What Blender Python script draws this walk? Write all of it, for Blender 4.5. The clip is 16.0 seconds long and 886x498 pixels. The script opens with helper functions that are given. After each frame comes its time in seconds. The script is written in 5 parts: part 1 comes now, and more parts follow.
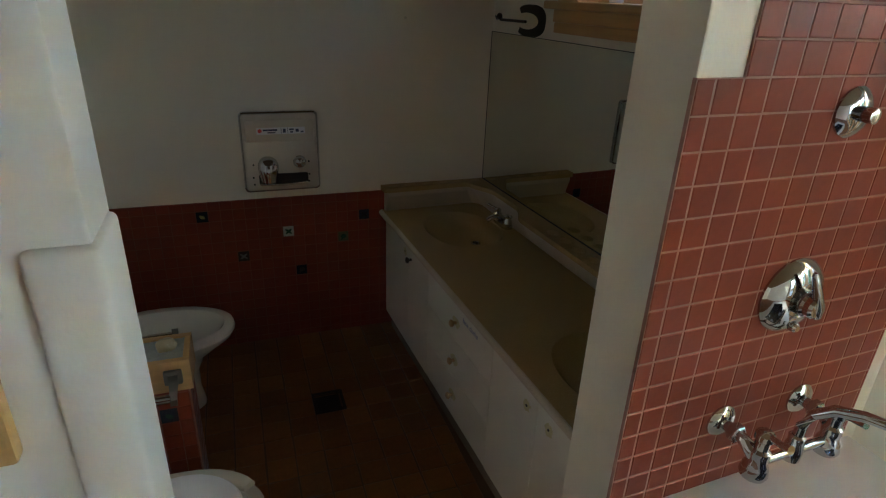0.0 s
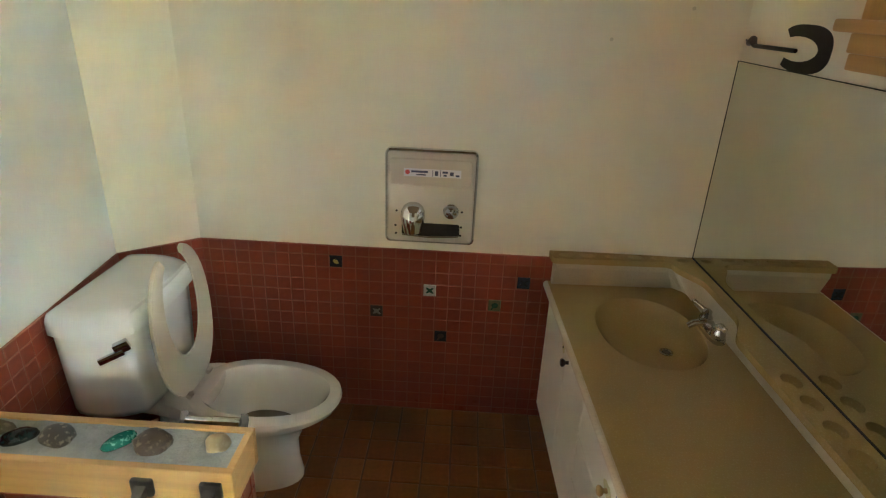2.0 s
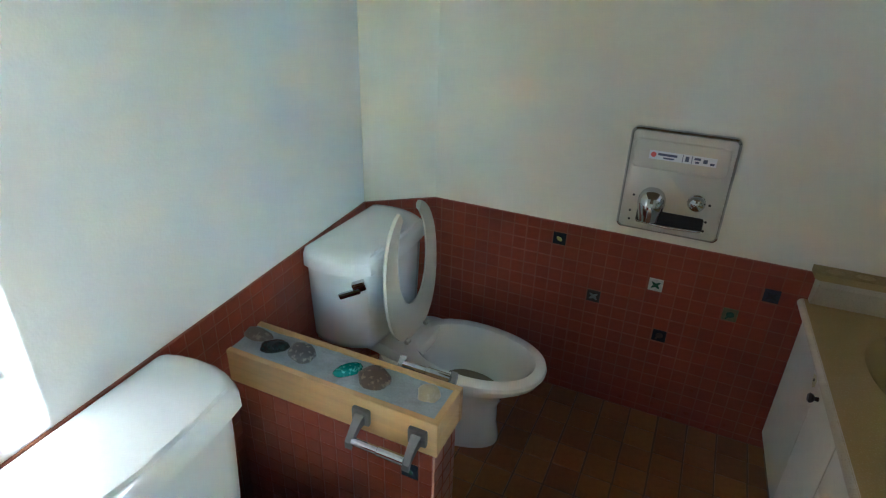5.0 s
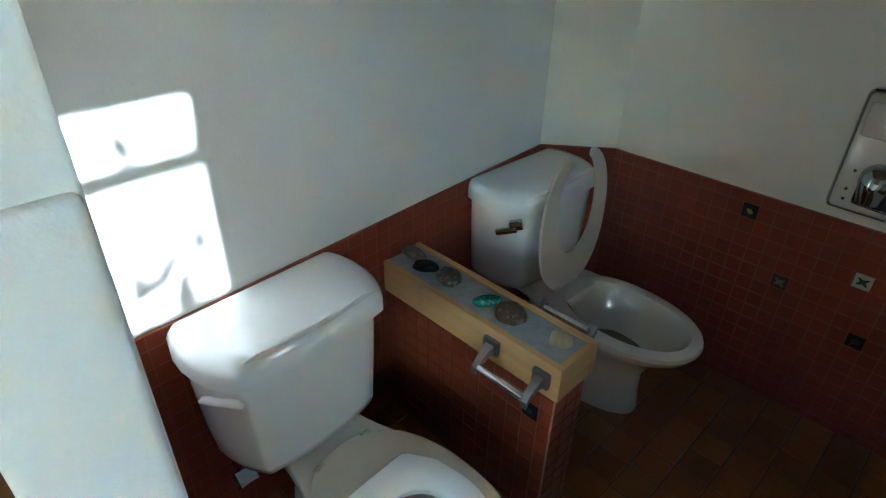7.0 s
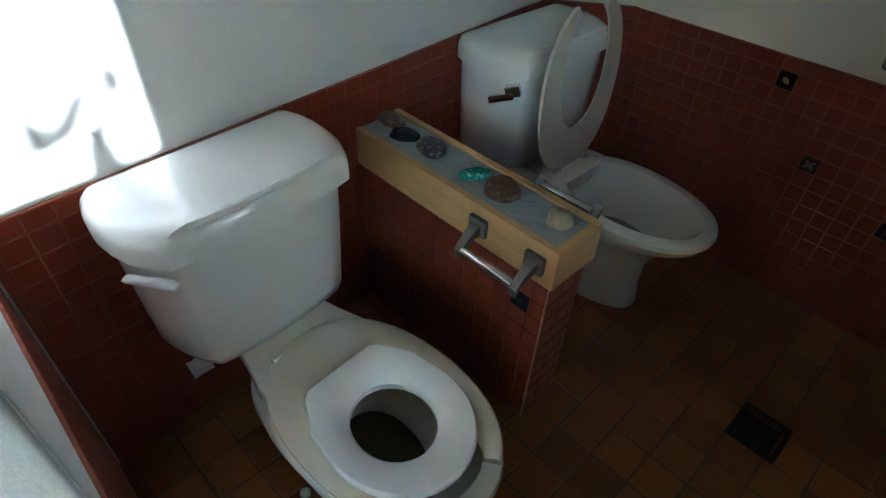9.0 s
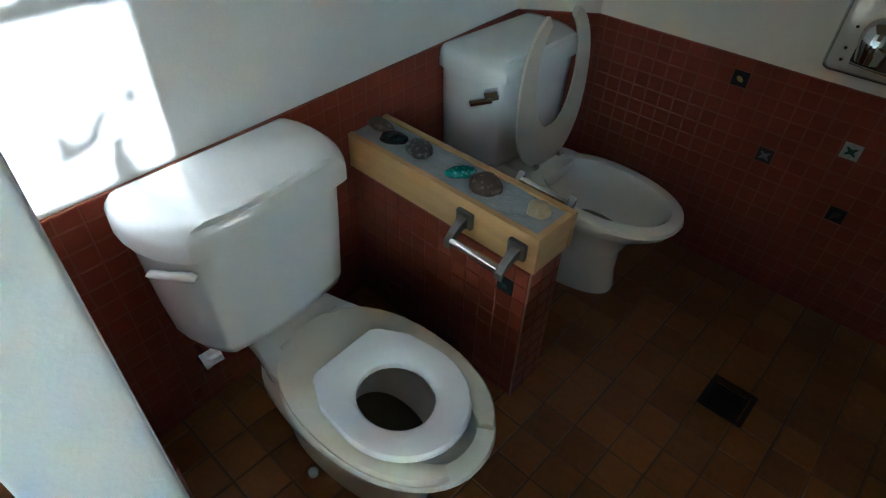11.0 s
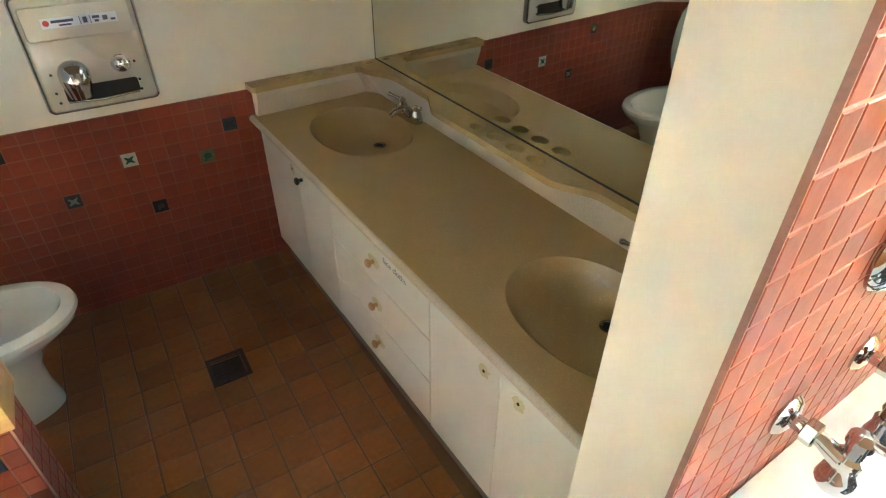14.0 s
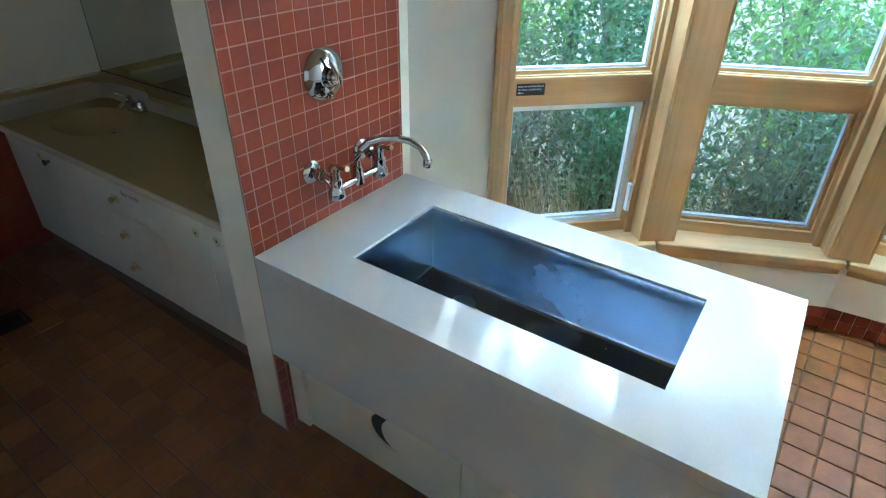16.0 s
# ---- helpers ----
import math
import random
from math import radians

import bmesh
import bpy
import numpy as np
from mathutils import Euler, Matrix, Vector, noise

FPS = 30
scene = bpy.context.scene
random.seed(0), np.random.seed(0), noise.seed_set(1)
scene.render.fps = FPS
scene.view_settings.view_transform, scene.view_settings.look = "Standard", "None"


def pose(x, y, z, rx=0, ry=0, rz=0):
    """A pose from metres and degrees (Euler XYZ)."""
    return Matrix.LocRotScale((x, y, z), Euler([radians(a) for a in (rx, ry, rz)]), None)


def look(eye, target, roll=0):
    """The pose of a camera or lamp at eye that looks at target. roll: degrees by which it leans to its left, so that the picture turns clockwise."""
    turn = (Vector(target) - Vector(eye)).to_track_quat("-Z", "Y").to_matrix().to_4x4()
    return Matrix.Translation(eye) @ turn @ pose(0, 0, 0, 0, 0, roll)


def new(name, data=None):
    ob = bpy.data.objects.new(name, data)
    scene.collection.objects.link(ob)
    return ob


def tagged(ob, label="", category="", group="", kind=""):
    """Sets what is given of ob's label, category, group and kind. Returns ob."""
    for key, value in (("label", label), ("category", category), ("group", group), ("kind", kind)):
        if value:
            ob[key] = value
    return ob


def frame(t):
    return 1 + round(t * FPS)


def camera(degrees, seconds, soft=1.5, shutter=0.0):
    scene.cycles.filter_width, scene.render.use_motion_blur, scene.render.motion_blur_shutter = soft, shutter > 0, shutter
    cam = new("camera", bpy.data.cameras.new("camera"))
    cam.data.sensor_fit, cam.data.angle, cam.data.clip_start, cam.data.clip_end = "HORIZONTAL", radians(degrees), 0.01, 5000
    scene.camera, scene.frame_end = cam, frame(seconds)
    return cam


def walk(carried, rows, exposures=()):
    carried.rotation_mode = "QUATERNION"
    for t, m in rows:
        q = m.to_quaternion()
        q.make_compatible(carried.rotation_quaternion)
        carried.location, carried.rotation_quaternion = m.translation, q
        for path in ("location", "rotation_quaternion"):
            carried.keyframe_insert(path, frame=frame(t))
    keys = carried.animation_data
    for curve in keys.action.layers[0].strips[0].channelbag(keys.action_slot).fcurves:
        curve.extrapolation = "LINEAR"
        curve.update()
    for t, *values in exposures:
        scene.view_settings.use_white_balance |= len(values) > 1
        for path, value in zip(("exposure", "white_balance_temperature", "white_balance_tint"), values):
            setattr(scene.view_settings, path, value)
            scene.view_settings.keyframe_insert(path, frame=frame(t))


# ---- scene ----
cam = camera(75.2, 16.0, soft=1.2)
PATH = [
    (0, (0.181, 0.118, 1.704), (0.82, 1.833, 0.898), 2.4),
    (0.5, (0.291, 0.401, 1.725), (0.762, 2.168, 0.914), 2.3),
    (1, (0.393, 0.61, 1.705), (0.649, 2.421, 0.897), 2.1),
    (1.5, (0.492, 0.715, 1.701), (0.494, 2.547, 0.899), 2.4),
    (2, (0.488, 0.75, 1.705), (0.435, 2.584, 0.911), 2.5),
    (2.5, (0.436, 0.764, 1.729), (0.381, 2.551, 0.832), 2.6),
    (3, (0.394, 0.768, 1.712), (0.347, 2.555, 0.815), 2.4),
    (3.5, (0.377, 0.766, 1.699), (0.264, 2.553, 0.808), 2.2),
    (4, (0.381, 0.754, 1.712), (0.164, 2.531, 0.82), 2.3),
    (4.5, (0.366, 0.753, 1.699), (0.007, 2.504, 0.802), 2.3),
    (5, (0.425, 0.784, 1.686), (-0.312, 2.413, 0.79), 1.7),
    (5.2, (0.456, 0.791, 1.689), (-0.41, 2.351, 0.784), 1.5),
    (7.3, (0.51, 0.837, 1.611), (-0.702, 2.033, 0.562), 1.2),
    (7.5, (0.469, 0.856, 1.556), (-0.741, 2.062, 0.515), 1.7),
    (8, (0.433, 0.933, 1.489), (-0.742, 2.129, 0.399), 2.2),
    (8.5, (0.422, 0.958, 1.442), (-0.63, 2.06, 0.146), 2.8),
    (8.7, (0.422, 0.964, 1.438), (-0.62, 2.042, 0.114), 2.8),
    (11, (0.494, 0.859, 1.499), (-0.512, 1.988, 0.19), 2.3),
    (11.5, (0.445, 0.89, 1.499), (-0.42, 2.123, 0.183), 2.7),
    (12, (0.36, 0.923, 1.517), (0.005, 2.4, 0.216), 2.0),
    (12.5, (0.331, 0.948, 1.523), (0.422, 2.473, 0.232), 1.3),
    (13, (0.331, 0.933, 1.544), (0.639, 2.424, 0.247), 0.9),
    (13.5, (0.375, 0.82, 1.57), (1.034, 2.187, 0.267), 0.1),
    (14, (0.355, 0.612, 1.609), (1.211, 1.981, 0.428), 0.5),
    (14.5, (0.224, 0.375, 1.631), (1.389, 1.771, 0.797), 0.9),
    (15, (0.157, 0.08, 1.659), (1.583, 1.259, 0.899), 0.8),
    (15.5, (0.118, -0.262, 1.652), (1.511, 0.814, 0.702), 0.7),
    (16, (0.005, -0.476, 1.67), (1.368, 0.529, 0.606), 0.9),
]
EXPOSURE = [(0, 2.4, 5650, 13), (0.5, 3.3, 6500, 13), (1, 3.95, 6800, 12), (1.5, 4.5, 6600, 10), (3.5, 4.6, 5900, 7), (5, 4.22, 4950, 5), (8, 3.1, 5000, 5), (11, 3.25, 5000, 6), (12, 3.5, 4600, 5), (12.5, 3.85, 5600, 8), (13.5, 5.05, 6700, 9), (14, 5.1, 5800, 10), (14.5, 4.9, 5500, 12), (15, 4.35, 5200, 12), (15.5, 3.55, 4800, 10), (16, 3.1, 4550, 4)]
walk(cam, [(t, look(eye, target, roll)) for t, eye, target, roll in PATH], EXPOSURE)

# ---- light ----
SUN_AZ, SUN_EL = 21.0, 22.0          # degrees from +x towards +y; above the horizon
world = bpy.data.worlds.new("sky")
scene.world = world
world.use_nodes = True
_n = world.node_tree.nodes
_sky = _n.new("ShaderNodeTexSky")
_sky.sky_type, _sky.sun_disc = "NISHITA", False
_sky.sun_elevation, _sky.sun_rotation = radians(SUN_EL), radians(90 - SUN_AZ)
_n["Background"].inputs["Strength"].default_value = 0.15
world.node_tree.links.new(_sky.outputs[0], _n["Background"].inputs["Color"])
_sd = bpy.data.lights.new("sun", "SUN")
_sd.energy, _sd.angle, _sd.color = 2.4, radians(0.6), (1.0, 0.95, 0.88)
_so = new("sun", _sd)
_far = Vector((math.cos(radians(SUN_AZ)) * math.cos(radians(SUN_EL)), math.sin(radians(SUN_AZ)) * math.cos(radians(SUN_EL)), math.sin(radians(SUN_EL))))
_so.matrix_world = look(_far * 20, (0, 0, 0))


def sky_lamp(name, x, y, z, turn, wide, high, watts, tint):
    """Area lamp added in the upper part of a window's opening, standing in for sky light."""
    d = bpy.data.lights.new(name, "AREA")
    d.shape, d.size, d.size_y, d.energy, d.color = "RECTANGLE", wide, high, watts, tint
    o = new(name, d)
    o.matrix_world = pose(x, y, z, 80, 0, turn)


SKYBLUE = (0.49, 0.75, 1.0)
# the last two lamps, in unseen windows, are strongest to brighten the partition
for x, y, a, watts in ((2.08, 0.38, -43.4, 8.0), (2.55, -0.26, -64, 11.0), (2.78, -1.01, -82, 20.0), (2.77, -1.80, -100, 26.0), (2.56, -2.52, -111.5, 26.0)):
    sky_lamp("sky_fill", x, y, 1.88, a, 0.46, 0.20, watts, SKYBLUE)
sky_lamp("sky_fill", 1.555, 1.97, 2.10, -87.4, 0.34, 0.16, 0.25, (0.86, 0.93, 1.0))


# ---- materials ----
def mat(name, col, rough=0.5, metal=0.0, var=0.08, scale=6.0, bump=0.0, bscale=120.0, piece=0.0, spec=0.5, grime=0.0, coat=0.0, rvar=0.0):
    """A procedural surface: base colour varied by two noises, roughness wear, fine relief; piece: variation from object to object."""
    m = bpy.data.materials.new(name)
    m.use_nodes = True
    nt = m.node_tree
    N, L = nt.nodes, nt.links
    b = N["Principled BSDF"]
    b.inputs["Roughness"].default_value, b.inputs["Metallic"].default_value = rough, metal
    b.inputs["Specular IOR Level"].default_value = spec
    b.inputs["Coat Weight"].default_value = coat
    tc = N.new("ShaderNodeTexCoord")
    co = tc.outputs["Object"]
    big, fine = N.new("ShaderNodeTexNoise"), N.new("ShaderNodeTexNoise")
    for t, s, d in ((big, scale, 4), (fine, bscale, 3)):
        t.inputs["Scale"].default_value, t.inputs["Detail"].default_value = s, d
        L.new(co, t.inputs["Vector"])
    add = N.new("ShaderNodeMath"); add.operation = "MULTIPLY_ADD"
    L.new(big.outputs["Fac"], add.inputs[0]); add.inputs[1].default_value = 2 * var; add.inputs[2].default_value = 1 - var
    add2 = N.new("ShaderNodeMath"); add2.operation = "MULTIPLY_ADD"
    L.new(fine.outputs["Fac"], add2.inputs[0]); add2.inputs[1].default_value = var; add2.inputs[2].default_value = -var / 2
    sm = N.new("ShaderNodeMath"); sm.operation = "ADD"
    L.new(add.outputs[0], sm.inputs[0]); L.new(add2.outputs[0], sm.inputs[1])
    val = sm.outputs[0]
    if piece:
        oi = N.new("ShaderNodeObjectInfo")
        pm = N.new("ShaderNodeMath"); pm.operation = "MULTIPLY_ADD"
        L.new(oi.outputs["Random"], pm.inputs[0]); pm.inputs[1].default_value = 2 * piece; pm.inputs[2].default_value = 1 - piece
        geo = N.new("ShaderNodeNewGeometry")
        pm2 = N.new("ShaderNodeMath"); pm2.operation = "MULTIPLY_ADD"
        L.new(geo.outputs["Random Per Island"], pm2.inputs[0]); pm2.inputs[1].default_value = piece; pm2.inputs[2].default_value = 1 - piece / 2
        p3 = N.new("ShaderNodeMath"); p3.operation = "MULTIPLY"
        L.new(pm.outputs[0], p3.inputs[0]); L.new(pm2.outputs[0], p3.inputs[1])
        p4 = N.new("ShaderNodeMath"); p4.operation = "MULTIPLY"
        L.new(p3.outputs[0], p4.inputs[0]); L.new(val, p4.inputs[1])
        val = p4.outputs[0]
    mul = N.new("ShaderNodeVectorMath"); mul.operation = "SCALE"
    mul.inputs[0].default_value = col
    L.new(val, mul.inputs["Scale"])
    out = mul.outputs[0]
    if grime:
        gn = N.new("ShaderNodeTexNoise"); gn.inputs["Scale"].default_value = scale * 0.6; gn.inputs["Detail"].default_value = 8
        gn.inputs["Roughness"].default_value = 0.75
        L.new(co, gn.inputs["Vector"])
        rp = N.new("ShaderNodeValToRGB")
        rp.color_ramp.elements[0].position, rp.color_ramp.elements[1].position = 0.52, 0.72
        L.new(gn.outputs["Fac"], rp.inputs["Fac"])
        gm = N.new("ShaderNodeMath"); gm.operation = "MULTIPLY"; gm.inputs[1].default_value = grime
        L.new(rp.outputs["Color"], gm.inputs[0])
        mx = N.new("ShaderNodeMix"); mx.data_type = "RGBA"
        L.new(gm.outputs[0], mx.inputs["Factor"]); L.new(out, mx.inputs["A"])
        mx.inputs["B"].default_value = (col[0] * 0.35, col[1] * 0.30, col[2] * 0.24, 1)
        out = mx.outputs["Result"]
    L.new(out, b.inputs["Base Color"])
    if rvar:
        rm = N.new("ShaderNodeMath"); rm.operation = "MULTIPLY_ADD"
        L.new(big.outputs["Fac"], rm.inputs[0]); rm.inputs[1].default_value = 2 * rvar; rm.inputs[2].default_value = rough - rvar
        L.new(rm.outputs[0], b.inputs["Roughness"])
    if bump:
        bp = N.new("ShaderNodeBump"); bp.inputs["Strength"].default_value = bump; bp.inputs["Distance"].default_value = 0.002
        L.new(fine.outputs["Fac"], bp.inputs["Height"]); L.new(bp.outputs[0], b.inputs["Normal"])
    return m


def wood_mat(name, col, axis, rough=0.4):
    """Varnished softwood with grain stretched along one axis."""
    m = mat(name, col, rough, var=0.10, scale=5, coat=0.15)
    N, L = m.node_tree.nodes, m.node_tree.links
    b = N["Principled BSDF"]
    src = b.inputs["Base Color"].links[0].from_socket
    tc = N.new("ShaderNodeTexCoord"); mp = N.new("ShaderNodeMapping")
    s = [38.0, 38.0, 38.0]; s[axis] = 1.6
    mp.inputs["Scale"].default_value = s
    L.new(tc.outputs["Object"], mp.inputs["Vector"])
    nz = N.new("ShaderNodeTexNoise"); nz.inputs["Scale"].default_value = 1.0; nz.inputs["Detail"].default_value = 5; nz.inputs["Distortion"].default_value = 0.6
    L.new(mp.outputs[0], nz.inputs["Vector"])
    rp = N.new("ShaderNodeMath"); rp.operation = "MULTIPLY_ADD"; rp.inputs[1].default_value = 0.55; rp.inputs[2].default_value = 0.72
    L.new(nz.outputs["Fac"], rp.inputs[0])
    sc = N.new("ShaderNodeVectorMath"); sc.operation = "SCALE"
    L.new(src, sc.inputs[0]); L.new(rp.outputs[0], sc.inputs["Scale"])
    L.new(sc.outputs[0], b.inputs["Base Color"])
    return m


def speckle_mat(name, col, spot, amount, scale, rough):
    """Moulded stone-like sheet with fine specks."""
    m = mat(name, col, rough, var=0.05, scale=4, grime=0.10)
    N, L = m.node_tree.nodes, m.node_tree.links
    b = N["Principled BSDF"]
    src = b.inputs["Base Color"].links[0].from_socket
    tc = N.new("ShaderNodeTexCoord"); vo = N.new("ShaderNodeTexNoise")
    vo.inputs["Scale"].default_value = scale; vo.inputs["Detail"].default_value = 2
    L.new(tc.outputs["Object"], vo.inputs["Vector"])
    rp = N.new("ShaderNodeValToRGB"); rp.color_ramp.elements[0].position, rp.color_ramp.elements[1].position = 0.55, 0.66
    L.new(vo.outputs["Fac"], rp.inputs["Fac"])
    g = N.new("ShaderNodeMath"); g.operation = "MULTIPLY"; g.inputs[1].default_value = amount
    L.new(rp.outputs["Color"], g.inputs[0])
    mx = N.new("ShaderNodeMix"); mx.data_type = "RGBA"
    L.new(g.outputs[0], mx.inputs["Factor"]); L.new(src, mx.inputs["A"]); mx.inputs["B"].default_value = (*spot, 1)
    L.new(mx.outputs["Result"], b.inputs["Base Color"])
    return m


def glass_mat():
    m = bpy.data.materials.new("window_glass")
    m.use_nodes = True
    N, L = m.node_tree.nodes, m.node_tree.links
    N.clear()
    o, mx = N.new("ShaderNodeOutputMaterial"), N.new("ShaderNodeMixShader")
    tr, gl, fr = N.new("ShaderNodeBsdfTransparent"), N.new("ShaderNodeBsdfGlossy"), N.new("ShaderNodeLayerWeight")
    tr.inputs["Color"].default_value = (0.93, 0.96, 0.95, 1)
    gl.inputs["Roughness"].default_value = 0.02
    fr.inputs["Blend"].default_value = 0.5
    pw, ma = N.new("ShaderNodeMath"), N.new("ShaderNodeMath")
    pw.operation, ma.operation = "POWER", "MULTIPLY_ADD"
    pw.inputs[1].default_value, ma.inputs[1].default_value, ma.inputs[2].default_value = 5, 0.9, 0.04
    L.new(fr.outputs["Facing"], pw.inputs[0]); L.new(pw.outputs[0], ma.inputs[0])
    L.new(ma.outputs[0], mx.inputs[0]); L.new(tr.outputs[0], mx.inputs[1]); L.new(gl.outputs[0], mx.inputs[2]); L.new(mx.outputs[0], o.inputs[0])
    return m


def leaf_mat(name, col):
    m = mat(name, col, 0.45, var=0.35, scale=3, piece=0.35)
    b = m.node_tree.nodes["Principled BSDF"]
    o = [n for n in m.node_tree.nodes if n.type == "OUTPUT_MATERIAL"][0]
    t = m.node_tree.nodes.new("ShaderNodeBsdfTranslucent")
    t.inputs["Color"].default_value = (col[0] * 3.8, col[1] * 3.4, col[2] * 3.8, 1)
    mx = m.node_tree.nodes.new("ShaderNodeMixShader"); mx.inputs[0].default_value = 0.6
    m.node_tree.links.new(b.outputs[0], mx.inputs[1]); m.node_tree.links.new(t.outputs[0], mx.inputs[2]); m.node_tree.links.new(mx.outputs[0], o.inputs[0])
    return m


PAINT = mat("cream_wall_paint", (0.80, 0.735, 0.59), 0.62, var=0.035, scale=2.2, bump=0.25, bscale=180, grime=0.03)
PAINT_W = mat("white_wall_paint", (0.82, 0.81, 0.77), 0.60, var=0.03, scale=2.2, bump=0.35, bscale=140, grime=0.04)
# the ceiling is unseen; this brown is chosen to cut bounced light
CEIL = mat("unseen_ceiling_brown", (0.30, 0.19, 0.095), 0.7, var=0.05, bump=0.2)
TILE = mat("terracotta_red_glazed_tile", (0.250, 0.051, 0.024), 0.30, var=0.16, scale=14, bump=0.10, bscale=90, piece=0.07, rvar=0.08, spec=0.16)
# darker and redder than the pier's grout
GROUT2 = mat("dark_red_grout", (0.26, 0.082, 0.038), 0.85, var=0.35, scale=7, bump=0.4, grime=0.5)
GROUT = mat("pink_grout", (0.44, 0.225, 0.165), 0.85, var=0.25, scale=9, bump=0.4, grime=0.35)
FTILE = mat("brown_quarry_tile", (0.29, 0.108, 0.026), 0.36, var=0.34, scale=18, bump=0.25, bscale=60, piece=0.20, grime=0.45, rvar=0.12, spec=0.28)
FGROUT = mat("dark_floor_grout", (0.15, 0.070, 0.026), 0.8, var=0.25, scale=10, bump=0.4)
COUNTER = speckle_mat("beige_moulded_counter", (0.45, 0.318, 0.135), (0.54, 0.42, 0.21), 0.5, 200, 0.24)
SPLASH = speckle_mat("pale_speckled_edge", (0.58, 0.485, 0.335), (0.40, 0.32, 0.21), 0.45, 220, 0.4)
CABW = mat("white_painted_board", (0.75, 0.695, 0.57), 0.42, var=0.05, scale=5, bump=0.1, grime=0.10)
# near-black that paints shade into hollows; also the dark trim and screws
GAP = mat("near_black_shade_and_trim", (0.03, 0.025, 0.02), 0.9)
STONEC = speckle_mat("pale_grey_solid_counter", (0.70, 0.675, 0.64), (0.56, 0.54, 0.53), 0.5, 420, 0.24)
STEEL = mat("brushed_stainless", (0.35, 0.40, 0.47), 0.26, 1.0, var=0.12, scale=4, rvar=0.06)
CHROME = mat("chrome", (0.54, 0.55, 0.56), 0.05, 1.0, var=0.03, scale=20, rvar=0.03)
PEWTER = mat("brushed_pewter", (0.20, 0.195, 0.18), 0.42, 1.0, var=0.12, scale=20)
BRONZE = mat("dark_bronze", (0.035, 0.026, 0.02), 0.42, 0.7, var=0.25, scale=14)
PORC = mat("white_porcelain", (0.80, 0.80, 0.77), 0.09, var=0.02, scale=3, coat=0.3)
BOWLM = mat("bone_porcelain", (0.72, 0.69, 0.60), 0.10, var=0.03, scale=3, coat=0.3)
SEATM = mat("bone_plastic", (0.66, 0.61, 0.49), 0.22, var=0.03, scale=5)
KIDM = mat("white_plastic", (0.84, 0.84, 0.85), 0.25, var=0.02, scale=5)
# darker than the beige water itself: the near bowl's shade is mixed in
WATER = mat("bowl_water_with_shade", (0.15, 0.13, 0.085), 0.03, var=0.05)
PINE_X = wood_mat("honey_pine_x", (0.56, 0.33, 0.125), 0)
PINE_Y = wood_mat("honey_pine_y", (0.56, 0.33, 0.125), 1)
PINE_Z = wood_mat("honey_pine_z", (0.56, 0.33, 0.125), 2)
CONC = mat("grey_concrete", (0.34, 0.36, 0.36), 0.7, var=0.22, scale=26, bump=0.7, bscale=150, grime=0.25)
MIRROR = mat("mirror_silver", (0.74, 0.76, 0.67), 0.015, 1.0, var=0.01)
DRYM = mat("champagne_enamel", (0.60, 0.55, 0.44), 0.28, 0.25, var=0.03, scale=6)
LABEL = mat("label_white", (0.75, 0.76, 0.78), 0.5, var=0.02)
INK = mat("dark_ink", (0.05, 0.06, 0.12), 0.6)
PEN = mat("faded_blue_pen", (0.20, 0.22, 0.36), 0.6, var=0.3, scale=60)
REDM = mat("red_mark", (0.6, 0.07, 0.06), 0.5)
BLACKT = mat("black_glazed_tile", (0.018, 0.020, 0.024), 0.15, var=0.2, scale=30)
GLUE = mat("yellowed_glue", (0.60, 0.53, 0.27), 0.45, var=0.2, scale=40)
SASH = mat("white_sash", (0.78, 0.79, 0.78), 0.4, var=0.03)
GLASS = glass_mat()
LEAF_A, LEAF_B, LEAF_C = leaf_mat("leaf_bright", (0.100, 0.150, 0.040)), leaf_mat("leaf_mid", (0.055, 0.095, 0.036)), leaf_mat("leaf_dry", (0.085, 0.095, 0.050))
# brown, much darker than the cabinet fronts
TOE = mat("brown_toe_board", (0.17, 0.11, 0.065), 0.7, var=0.25, scale=8)
STRAW = leaf_mat("dry_straw", (0.17, 0.15, 0.075))
BARK = mat("bark", (0.10, 0.075, 0.055), 0.9, var=0.35, scale=20, bump=0.9, bscale=60)
EARTH = mat("forest_floor", (0.09, 0.075, 0.045), 0.95, var=0.4, scale=3, bump=0.8, bscale=30)


# ---- building helpers ----
def mesh_of(name, bm, material, smooth=False):
    me = bpy.data.meshes.new(name)
    bmesh.ops.recalc_face_normals(bm, faces=bm.faces)
    bm.to_mesh(me)
    bm.free()
    me.materials.append(material)
    if smooth:
        me.shade_smooth()
        me.set_sharp_from_angle(angle=radians(38))
    return me


def part(name, bm, material, parent, label="", smooth=False):
    ob = new(name, mesh_of(name, bm, material, smooth))
    ob.parent = parent
    if label:
        ob["label"] = label
    return ob


def thing(name, m, label, category, group="", kind=""):
    ob = new(name)
    ob.empty_display_size = 0.1
    ob.matrix_world = m
    return tagged(ob, label, category, group, kind)


def solid(name, bm, material, label="", category="", kind="structure", smooth=False):
    return tagged(new(name, mesh_of(name, bm, material, smooth)), label, category, "", kind)


